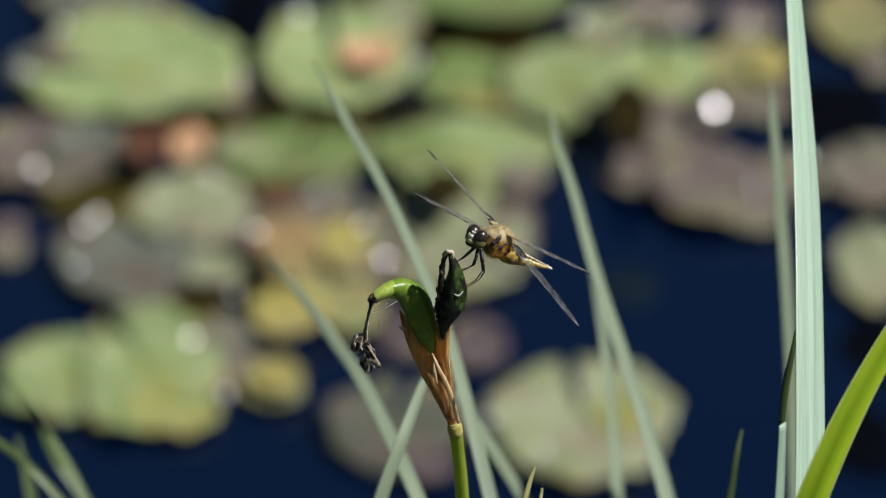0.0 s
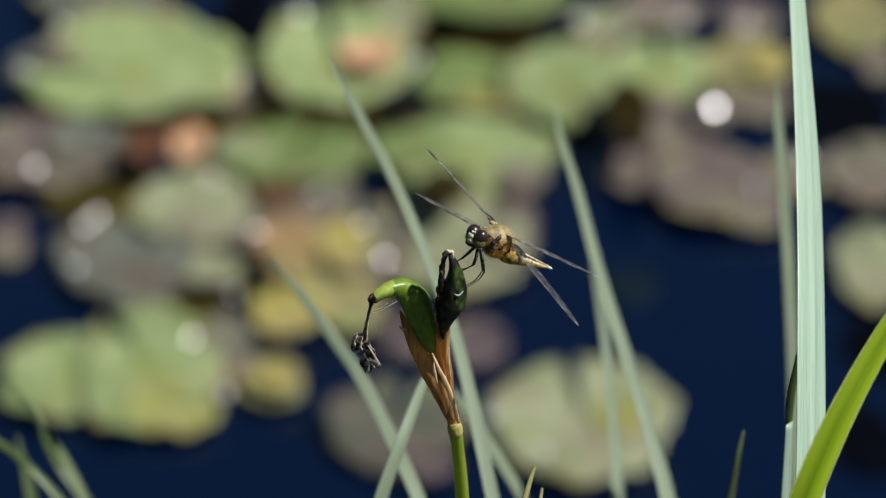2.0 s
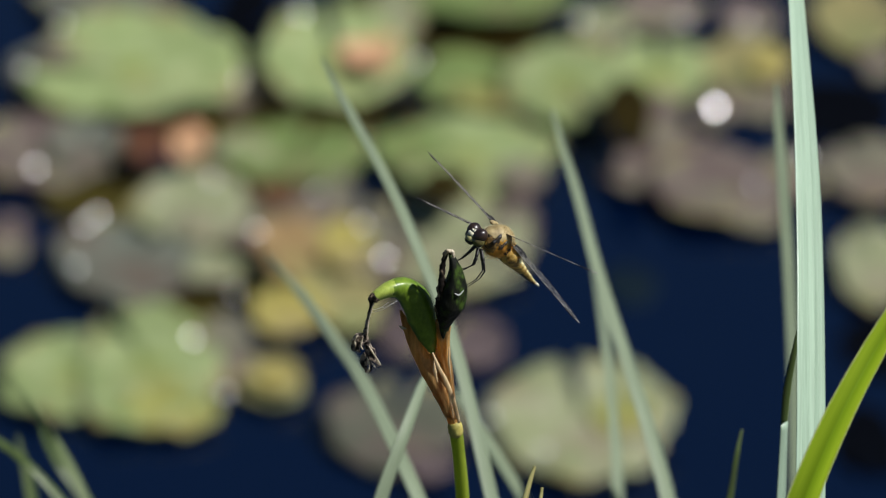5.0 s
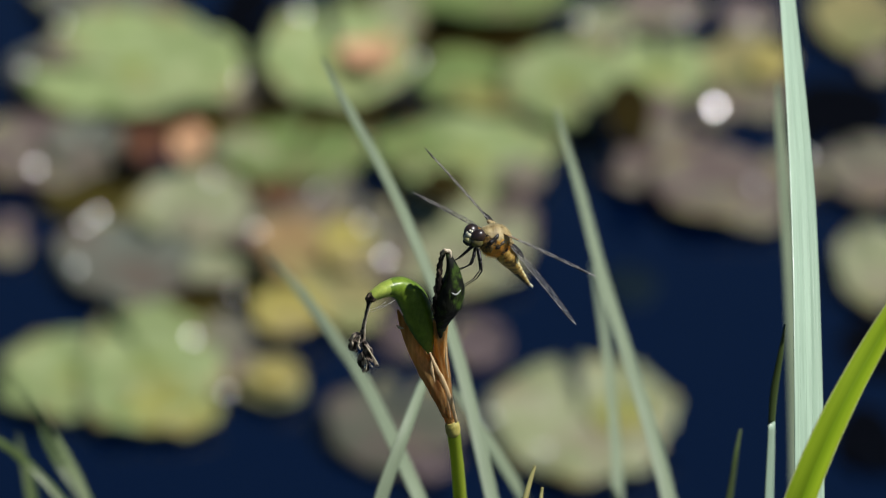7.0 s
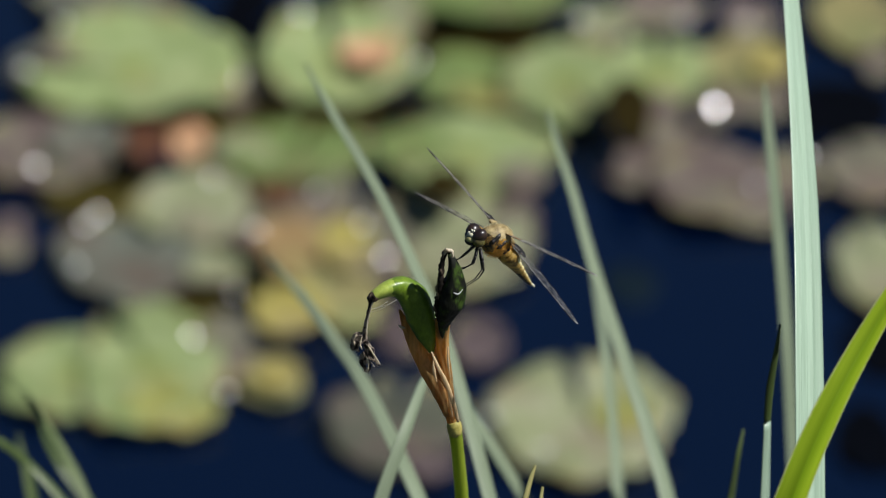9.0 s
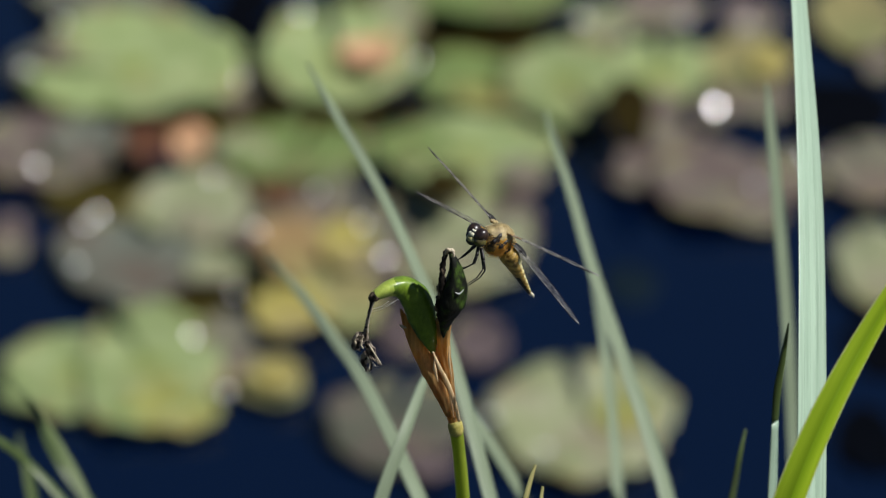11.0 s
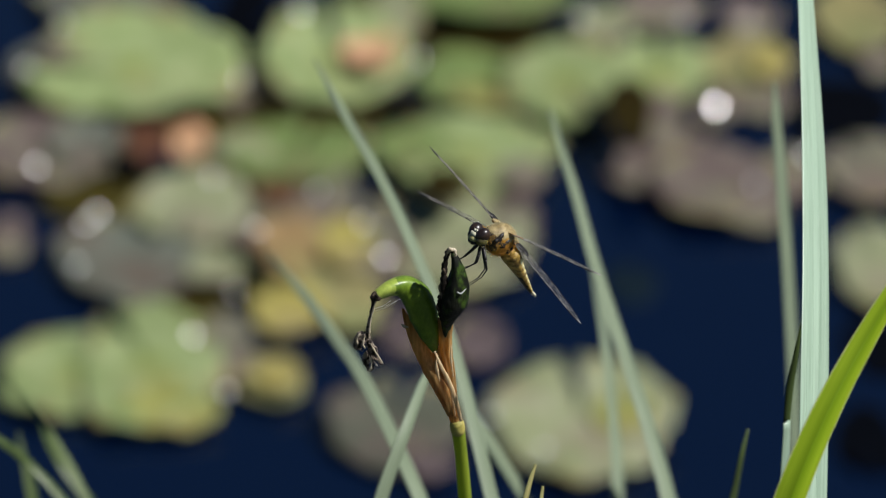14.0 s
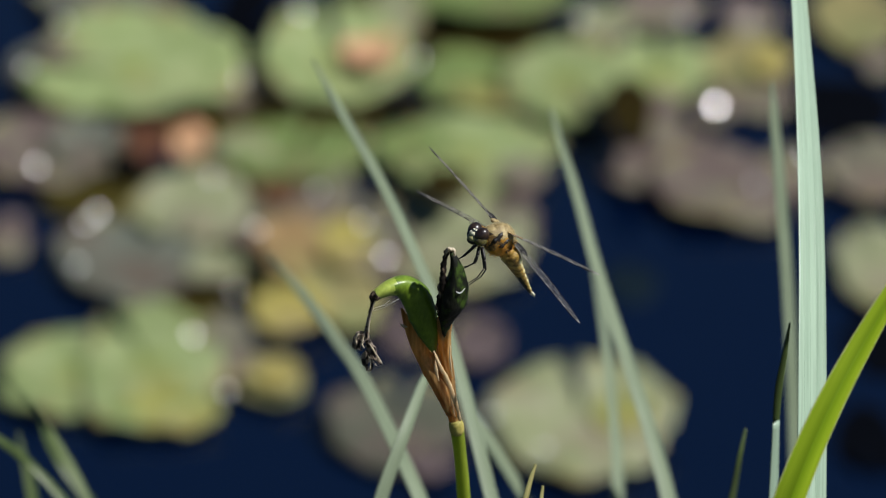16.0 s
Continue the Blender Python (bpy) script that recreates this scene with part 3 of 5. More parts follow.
def lilies():
    # dark sheets and low leaves, then the far, middle and near rows, then the small curled ones
    # flat dark sheets: shade and dark reflection between leaves put in as colour
    lily_pad((-0.180, 3.864, 0.002), 0.068, 0.0, 3.60, M["pad_gap_black"], "flat dark sheet standing for shade and dark reflection between lily leaves", 30, seed=1, wave=0, dish=0)
    lily_pad((-0.121, 3.713, 0.006), 0.127, 0.0, 1.09, M["pad_gap_olive"], "flat dark sheet standing for shade and dark reflection between lily leaves", 67, seed=2, wave=0, dish=0)
    lily_pad((-0.076, 3.903, 0.002), 0.063, 0.0, 1.97, M["pad_gap_olive"], "flat dark sheet standing for shade and dark reflection between lily leaves", 104, seed=3, wave=0, dish=0)
    lily_pad((-0.042, 3.683, 0.005), 0.035, 0.0, 1.93, M["pad_gap_black"], "flat dark sheet standing for shade and dark reflection between lily leaves", 141, seed=4, wave=0, dish=0)
    lily_pad((0.323, 3.677, 0.004), 0.030, 0.0, 3.38, M["pad_gap_black"], "flat dark sheet standing for shade and dark reflection between lily leaves", 178, seed=5, wave=0, dish=0)
    lily_pad((0.024, 3.861, 0.002), 0.147, 0.0, 0.67, M["pad_gap_olive"], "flat dark sheet standing for shade and dark reflection between lily leaves", 215, seed=6, wave=0, dish=0)
    lily_pad((0.063, 3.850, 0.004), 0.058, 0.0, 1.27, M["pad_shade_umber"], "flat dark sheet standing for shade and dark reflection between lily leaves", 252, seed=7, wave=0, dish=0)
    lily_pad((0.163, 3.613, 0.045), 0.042, 0.0, 3.23, M["pad_shade_umber"], "dark brown leaf patch, shade put into its colour", 289, seed=8, wave=0, dish=0)
    lily_pad((-0.042, 3.684, 0.002), 0.050, 0.0, 2.03, M["pad_gap_olive"], "flat dark sheet standing for shade and dark reflection between lily leaves", 326, seed=9, wave=0, dish=0)
    lily_pad((-0.291, 3.538, 0.002), 0.122, 0.0, 0.87, M["pad_gap_olive"], "flat dark sheet standing for shade and dark reflection between lily leaves", 363, seed=10, wave=0, dish=0)
    lily_pad((-0.246, 3.439, 0.002), 0.072, 0.0, 1.28, M["pad_gap_olive"], "flat dark sheet standing for shade and dark reflection between lily leaves", 40, seed=11, wave=0, dish=0)
    lily_pad((-0.214, 3.335, 0.002), 0.075, 0.0, 0.91, M["pad_gap_olive"], "flat dark sheet standing for shade and dark reflection between lily leaves", 77, seed=12, wave=0, dish=0)
    lily_pad((-0.224, 3.681, 0.002), 0.131, 0.0, 0.61, M["pad_gap_olive"], "flat dark sheet standing for shade and dark reflection between lily leaves", 114, seed=13, wave=0, dish=0)
    lily_pad((-0.158, 3.382, 0.002), 0.047, 0.0, 1.68, M["pad_gap_olive"], "flat dark sheet standing for shade and dark reflection between lily leaves", 151, seed=14, wave=0, dish=0)
    lily_pad((0.358, 3.704, 0.002), 0.091, 0.0, 1.39, M["pad_gap_black"], "flat dark sheet standing for shade and dark reflection between lily leaves", 188, seed=15, wave=0, dish=0)
    lily_pad((0.350, 3.268, 0.002), 0.051, 0.0, 2.06, M["pad_gap_black"], "flat dark sheet standing for shade and dark reflection between lily leaves", 225, seed=16, wave=0, dish=0)
    lily_pad((0.333, 3.114, 0.004), 0.049, 0.0, 2.17, M["pad_gap_black"], "flat dark sheet standing for shade and dark reflection between lily leaves", 262, seed=17, wave=0, dish=0)
    lily_pad((-0.351, 3.689, 0.004), 0.074, -2.9, 1.00, M["pad_brown"], "brownish purple fading water lily leaf", 299, seed=18, wave=0, dish=0)
    lily_pad((-0.139, 3.532, 0.002), 0.081, 0.4, 1.00, M["pad_brown"], "brownish purple fading water lily leaf", 336, seed=19, wave=0, dish=0)
    lily_pad((-0.175, 3.724, 0.009), 0.050, 10.0, 1.85, M["pad_tan"], "tan withering lily leaf with a ragged rim", 373, seed=20, wave=0, dish=0)
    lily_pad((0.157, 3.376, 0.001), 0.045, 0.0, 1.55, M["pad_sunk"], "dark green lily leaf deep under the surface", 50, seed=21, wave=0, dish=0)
    lily_pad((-0.315, 3.926, 0.011), 0.134, -4.8, 1.00, M["pad_grey"], "grey wet lily leaf, decaying among others", 20, seed=22, ragged=2.2)
    lily_pad((-0.282, 3.754, 0.019), 0.199, 3.2, 1.00, M["pad_green"], "large green floating water lily leaf", 178, seed=23, crease=0.05)
    lily_pad((-0.098, 3.753, 0.032), 0.137, 10.0, 1.14, M["pad_green"], "large green floating water lily leaf", 100, seed=24, lean=-3)
    lily_pad((-0.044, 3.860, 0.024), 0.046, 10.0, 2.30, M["pad_pale"], "pale wavy-edged water lily leaf on dark water", 80, seed=25, ragged=2)
    lily_pad((0.045, 3.909, 0.020), 0.149, -6.0, 0.95, M["pad_deep"], "large green floating water lily leaf", 60, seed=26)
    lily_pad((0.019, 3.738, 0.017), 0.087, 8.6, 1.00, M["pad_deep"], "large green floating water lily leaf", 150, seed=27)
    lily_pad((0.041, 3.695, 0.018), 0.064, -3.8, 1.00, M["pad_olive"], "yellowing water lily leaf with curled rim", 20, seed=28)
    lily_pad((0.109, 3.710, 0.026), 0.111, 10.0, 1.16, M["pad_green"], "large green floating water lily leaf", -60, seed=29)
    lily_pad((0.195, 3.747, 0.018), 0.085, 10.0, 1.24, M["pad_green"], "large green floating water lily leaf", 90, seed=30)
    lily_pad((0.149, 3.851, 0.017), 0.056, 10.0, 1.09, M["pad_pale"], "pale wavy-edged water lily leaf on dark water", 30, seed=31, ragged=2)
    lily_pad((0.204, 3.902, 0.010), 0.077, 6.9, 1.00, M["pad_brown"], "brownish purple fading water lily leaf", 30, seed=32, ragged=1.8)
    lily_pad((0.241, 3.684, 0.011), 0.034, 10.0, 1.20, M["pad_brown"], "brownish purple fading water lily leaf", 20, seed=33, ragged=2)
    lily_pad((0.194, 3.661, 0.012), 0.037, 10.0, 2.11, M["pad_brown"], "brownish purple fading water lily leaf", 20, seed=34, ragged=2)
    lily_pad((0.273, 3.768, 0.016), 0.090, 5.8, 1.00, M["pad_yellow_tan"], "yellowing water lily leaf with curled rim", 30, seed=35, ragged=1.8)
    lily_pad((0.296, 3.755, 0.024), 0.035, 10.0, 1.46, M["pad_yellow"], "yellowing water lily leaf with curled rim", 10, seed=36, ragged=1.8)
    lily_pad((0.280, 3.712, 0.009), 0.069, 6.0, 1.00, M["pad_brown"], "brownish purple fading water lily leaf", 100, seed=37, ragged=1.8)
    lily_pad((0.284, 3.871, 0.013), 0.051, 10.0, 1.29, M["pad_brown"], "brownish purple fading water lily leaf", 40, seed=38, ragged=2)
    lily_pad((0.383, 3.864, 0.016), 0.082, 10.0, 1.35, M["pad_yellow_tan"], "tan withering lily leaf with a ragged rim", 20, seed=39, ragged=1.8)
    lily_pad((0.398, 3.789, 0.008), 0.030, 10.0, 1.70, M["pad_brown"], "brownish purple fading water lily leaf", 20, seed=40, ragged=1.8)
    lily_pad((-0.371, 3.759, 0.012), 0.045, 10.0, 1.70, M["pad_grey"], "grey wet lily leaf, decaying among others", 10, seed=41, ragged=1.8)
    lily_pad((-0.131, 3.594, 0.014), 0.135, -3.9, 1.00, M["pad_deep"], "large green floating water lily leaf", 75, seed=42)
    lily_pad((-0.175, 3.591, 0.016), 0.053, 10.0, 1.05, M["pad_pale"], "pale wavy-edged water lily leaf on dark water", 75, seed=43, ragged=2)
    lily_pad((0.023, 3.588, 0.016), 0.148, 0.1, 1.00, M["pad_green"], "large green floating water lily leaf", 200, seed=44)
    lily_pad((-0.029, 3.590, 0.021), 0.067, 2.9, 1.00, M["pad_deep"], "large green floating water lily leaf", 100, seed=45)
    lily_pad((0.069, 3.530, 0.025), 0.043, 10.0, 1.09, M["pad_tan"], "yellowing water lily leaf with curled rim", 200, seed=46, ragged=2)
    lily_pad((0.003, 3.452, 0.056), 0.045, 0.0, 1.43, M["pad_shade_umber"], "dark brown leaf patch, shade put into its colour", 60, seed=47, ragged=2)
    lily_pad((-0.345, 3.611, 0.009), 0.140, 0.8, 1.00, M["pad_brown"], "brownish purple fading water lily leaf", 40, seed=48, ragged=1.8)
    lily_pad((-0.314, 3.606, 0.017), 0.072, 9.8, 1.00, M["pad_grey"], "grey wet lily leaf, decaying among others", 60, seed=49, ragged=2)
    lily_pad((-0.368, 3.441, 0.009), 0.035, 10.0, 1.94, M["pad_brown"], "brownish purple fading water lily leaf", 40, seed=50, ragged=1.8)
    lily_pad((0.180, 3.571, 0.009), 0.086, -0.9, 1.00, M["pad_brown"], "brownish purple fading water lily leaf", 180, seed=51, ragged=1.8)
    lily_pad((0.237, 3.530, 0.016), 0.121, 1.9, 1.00, M["pad_brown"], "brownish purple fading water lily leaf", 0, seed=52, ragged=1.8)
    lily_pad((0.302, 3.550, 0.015), 0.057, 10.0, 1.23, M["pad_tan"], "tan withering lily leaf with a ragged rim", 0, seed=53, ragged=2)
    lily_pad((0.214, 3.612, 0.009), 0.072, -6.0, 0.84, M["pad_brown"], "brownish purple fading water lily leaf", 50, seed=54, ragged=2)
    lily_pad((0.264, 3.486, 0.014), 0.056, 10.0, 1.02, M["pad_brown"], "brownish purple fading water lily leaf", 50, seed=55, ragged=2)
    lily_pad((0.369, 3.555, 0.017), 0.076, 10.0, 1.24, M["pad_tan"], "pale wavy-edged water lily leaf on dark water", 120, seed=56, ragged=1.8)
    lily_pad((0.359, 3.382, 0.016), 0.064, 10.0, 1.72, M["pad_pale"], "pale wavy-edged water lily leaf on dark water", 120, seed=57, ragged=1.8)
    lily_pad((-0.214, 3.461, 0.030), 0.100, 10.0, 1.02, M["pad_pale"], "large green floating water lily leaf", 250, seed=58, ragged=2.2)
    lily_pad((-0.260, 3.397, 0.016), 0.129, 6.4, 1.00, M["pad_grey"], "grey wet lily leaf, decaying among others", 60, seed=59, ragged=1.8)
    lily_pad((-0.191, 3.374, 0.018), 0.048, 4.9, 1.00, M["pad_pale"], "small green lily leaf among fading ones", 60, seed=60, ragged=2)
    lily_pad((-0.170, 3.453, 0.016), 0.061, 9.8, 1.00, M["pad_tan"], "tan withering lily leaf with a ragged rim", 60, seed=61, ragged=2)
    lily_pad((-0.114, 3.509, 0.012), 0.085, 6.0, 1.00, M["pad_tan"], "tan withering lily leaf with a ragged rim", 100, seed=62, ragged=1.8)
    lily_pad((0.005, 3.415, 0.020), 0.139, 9.7, 1.00, M["pad_pale"], "pale wavy-edged water lily leaf on dark water", 330, seed=63, ragged=1.8)
    lily_pad((-0.049, 3.411, 0.022), 0.055, 10.0, 2.01, M["pad_tan"], "tan withering lily leaf with a ragged rim", 330, seed=64, ragged=2)
    lily_pad((-0.128, 3.384, 0.032), 0.055, 10.0, 1.50, M["pad_orange"], "orange-brown withering lily leaf, curled up", 200, seed=65, ragged=2.2, wave=0.08, dish=0.12)
    lily_pad((-0.081, 3.394, 0.031), 0.041, 10.0, 1.70, M["pad_yellow"], "yellowing water lily leaf with curled rim", 10, seed=66, ragged=2)
    lily_pad((-0.105, 3.357, 0.016), 0.087, 6.6, 1.00, M["pad_yellow_tan"], "yellowing water lily leaf with curled rim", 10, seed=67, ragged=2.2)
    lily_pad((-0.127, 3.296, 0.021), 0.063, 10.0, 1.02, M["pad_yellow"], "yellowing water lily leaf with curled rim", 130, seed=68, ragged=2)
    lily_pad((-0.076, 3.315, 0.015), 0.054, 10.0, 1.32, M["pad_yellow_tan"], "yellowing water lily leaf with curled rim", 100, seed=69, ragged=2)
    lily_pad((0.028, 3.260, 0.011), 0.048, 10.0, 1.34, M["pad_plum"], "brownish purple fading water lily leaf", 10, seed=70, ragged=1.8)
    lily_pad((-0.032, 3.279, 0.009), 0.045, 10.0, 1.41, M["pad_plum"], "brownish purple fading water lily leaf", 190, seed=71, ragged=1.8)
    lily_pad((-0.295, 3.206, 0.011), 0.127, 2.0, 1.02, M["pad_green"], "large green floating water lily leaf", 60, seed=72, gap=4, ragged=2.2, wave=0.04)
    lily_pad((-0.237, 3.214, 0.014), 0.115, 2.0, 1.68, M["pad_green"], "large green floating water lily leaf", 128, seed=73, gap=16, ragged=2.2, wave=0.045)
    lily_pad((-0.216, 3.150, 0.013), 0.074, 5.7, 1.00, M["pad_olive"], "yellowish green lily leaf half under a larger one", 70, seed=74, ragged=2.4, wave=0.05)
    lily_pad((-0.177, 3.238, 0.013), 0.049, 10.0, 1.99, M["pad_tan"], "tan withering lily leaf with a ragged rim", 10, seed=75, ragged=2)
    lily_pad((-0.137, 3.194, 0.012), 0.054, 10.0, 1.12, M["pad_yellow_tan"], "yellowing water lily leaf with curled rim", 10, seed=76, ragged=1.8)
    lily_pad((-0.131, 3.187, 0.019), 0.036, 10.0, 1.04, M["pad_yellow"], "yellowing water lily leaf with curled rim", 60, seed=77, ragged=2)
    lily_pad((-0.037, 3.121, 0.014), 0.113, 10.0, 1.01, M["pad_dim"], "grey wet lily leaf, decaying among others", 80, seed=78, ragged=2)
    lily_pad((-0.010, 3.062, 0.014), 0.040, 8.0, 1.00, M["pad_plum"], "brownish purple fading water lily leaf", 80, seed=79, ragged=2)
    lily_pad((0.109, 3.115, 0.023), 0.145, 10.0, 1.04, M["pad_pale"], "pale wavy-edged water lily leaf on dark water", 98, seed=80, ragged=1.5, wave=0.04, gap=13)
    lily_pad((0.140, 3.117, 0.026), 0.047, 10.0, 1.05, M["pad_olive"], "yellowing water lily leaf with curled rim", 98, seed=81, ragged=2.2)
    lily_pad((-0.063, 3.741, 0.036), 0.055, 4.0, 1.00, M["pad_red"], "small reddish curled young lily leaf", 30, seed=82, wave=0.1, dish=0.22)
    lily_pad((-0.220, 3.568, 0.034), 0.032, 10.0, 1.80, M["pad_red"], "small reddish curled young lily leaf", 130, seed=83, wave=0.1, dish=0.22)
    lily_pad((-0.259, 3.580, 0.030), 0.041, 10.0, 1.37, M["pad_rust"], "dark rusty brown curled lily leaf", 130, seed=84, wave=0.1, dish=0.12)
    lily_pad((-0.350, 3.760, 0.033), 0.035, 10.0, 1.10, M["pad_tan"], "small tan withered leaf scrap lying on a lily leaf", 10, seed=85, ragged=2.2)
    lily_pad((-0.142, 3.505, 0.019), 0.038, 10.0, 1.02, M["pad_rust"], "dark rusty brown curled lily leaf", 130, seed=86, wave=0.1, dish=0.12, ragged=2)
    lily_pad((0.059, 3.428, 0.023), 0.039, 10.0, 2.38, M["pad_brown"], "brownish purple fading water lily leaf", 200, seed=87, ragged=2)
    # added glossy discs, each tipped to throw a sun glint
    film((0.2426, 3.6841, 0.0138), 0.0060, (0.334, -0.617, 0.712))
    film((-0.3552, 3.5695, 0.0116), 0.0054, (0.382, -0.624, 0.682))
    film((-0.2965, 3.4965, 0.0042), 0.0054, (0.444, -0.576, 0.686))
    film((-0.3023, 3.4370, 0.0257), 0.0053, (0.388, -0.630, 0.673))
    film((-0.0490, 3.3860, 0.0205), 0.0054, (0.332, -0.623, 0.708))
    film((-0.1572, 3.4415, 0.0168), 0.0054, (0.432, -0.579, 0.692))
    film((-0.2031, 3.2542, 0.0184), 0.0054, (0.331, -0.584, 0.741))
    film((-0.1311, 3.8106, 0.0463), 0.0054, (0.344, -0.582, 0.737))
    film((-0.1831, 3.7383, 0.0143), 0.0054, (0.355, -0.564, 0.745))
    film((-0.0228, 3.8021, 0.0032), 0.0053, (0.378, -0.652, 0.658), ON_WATER)
    film((-0.0173, 3.7165, 0.0032), 0.0053, (0.408, -0.560, 0.721), ON_WATER)
    film((-0.1972, 3.4935, 0.0396), 0.0053, (0.420, -0.622, 0.660))
    film((0.2222, 3.8759, 0.0099), 0.0053, (0.326, -0.668, 0.668))
    film((0.2681, 3.5232, 0.0189), 0.0053, (0.283, -0.665, 0.691))
    film((-0.3057, 3.3789, 0.0163), 0.0053, (0.412, -0.629, 0.659))
    film((-0.3765, 3.7386, 0.0255), 0.0053, (0.345, -0.607, 0.716))
    film((-0.3491, 3.8195, 0.0324), 0.0053, (0.350, -0.578, 0.737))
    film((-0.1732, 3.3563, 0.0044), 0.0053, (0.323, -0.546, 0.774))
    film((-0.0682, 3.4139, 0.0378), 0.0053, (0.322, -0.558, 0.765))
    film((0.0379, 3.1079, 0.0292), 0.0053, (0.354, -0.639, 0.683))
    film((0.0780, 3.0759, 0.0174), 0.0052, (0.402, -0.608, 0.684))
    film((-0.1733, 3.1899, 0.0032), 0.0053, (0.399, -0.511, 0.762), ON_WATER)
    film((0.3150, 3.5702, 0.0223), 0.0053, (0.304, -0.561, 0.770))
    film((0.1284, 3.8520, 0.0200), 0.0053, (0.288, -0.597, 0.749))
    film((0.2805, 3.8595, 0.0136), 0.0053, (0.260, -0.607, 0.751))
    film((-0.1088, 3.5144, 0.0152), 0.0052, (0.324, -0.657, 0.681))
    film((-0.0810, 3.5822, 0.0032), 0.0052, (0.407, -0.520, 0.751), ON_WATER)


# ---- blades ----
def blade(points, widths, mat, label, pivot, name="grass_plant", fold=0.12, thick=0.0006, turn=55.0, category="grass blade", group="blades at the water's edge", ribs=1, cols=9, edges=None):
    """A long leaf along a smooth line, rooted in the mud, with a folded section and raised ribs; its origin is the place about which it sways."""
    o, foot = Vector(pivot), Vector((points[0][0], points[0][1], -0.55))
    line, rings = spline([foot] + list(points), 10), []
    widths = [widths[0] * 0.8] + list(widths)
    facing = Vector((0, -math.cos(radians(28)), math.sin(radians(28))))
    strips, rims = [[] for _ in range(ribs)], ([], [])
    bm = bmesh.new()
    grain = bm.loops.layers.uv.new("grain")
    slim = 0.6 if mat in (M["blade_far"], M["blade_dark"], M["blade_olive"]) else 0.92
    long = [0.0]
    for a, b in zip(line, line[1:]):
        long.append(long[-1] + (b - a).length)
    for i, q in enumerate(line):
        way = (line[min(i + 1, len(line) - 1)] - line[max(i - 1, 0)]).normalized()
        f = Matrix.Rotation(radians(turn), 3, way) @ facing
        side = way.cross(f).normalized()
        face = side.cross(way).normalized()
        w = sample(widths, i / (len(line) - 1)) * slim / math.cos(radians(turn))

        def skin(u):
            return q + side * u * w / 2 + face * (fold * w * 0.5 * (1 - abs(u)) ** 1.3) - o
        front, back = [], []
        for k in range(cols):
            u = k / (cols - 1) * 2 - 1
            lens = thick * (1 - 0.8 * u * u)
            front.append(bm.verts.new(skin(u) + face * lens))
            back.append(bm.verts.new(skin(u) - face * lens))
        rings.append(front + back[::-1])
        for k in range(ribs):
            u = (k + 1) / (ribs + 1) * 2 - 1
            strips[k].append(skin(u) + face * (thick * (1 - 0.8 * u * u) - 0.00003))
        rims[0].append(skin(-1))
        rims[1].append(skin(1))
    n = cols * 2
    for i, (a, b) in enumerate(zip(rings, rings[1:])):
        for k in range(n):
            m = (k + 1) % n
            f = bm.faces.new((a[k], a[m], b[m], b[k]))
            for corner, (c, h) in zip(f.loops, ((k, i), (m, i), (m, i + 1), (k, i + 1))):
                corner[grain].uv = ((c if c < cols else n - 1 - c) / (cols - 1), long[h])
    bm.faces.new(rings[0][::-1])
    bm.faces.new(rings[-1])
    ob = empty(name, o, label, category, group)
    part("blade", bm, mat, ob)
    for strip in strips:
        bm = bmesh.new()
        tube(bm, strip[:-3], [0.00013, 0.00013, 0.0001], 8, 1)
        part("rib", bm, mat, ob)
    for rim in rims if edges else ():
        bm = bmesh.new()
        tube(bm, rim, [0.00022, 0.00022, 0.00015], 8, 1)
        part("leaf_margin", bm, edges, ob, "pale thin leaf margin")
    return ob


BLADES = {}


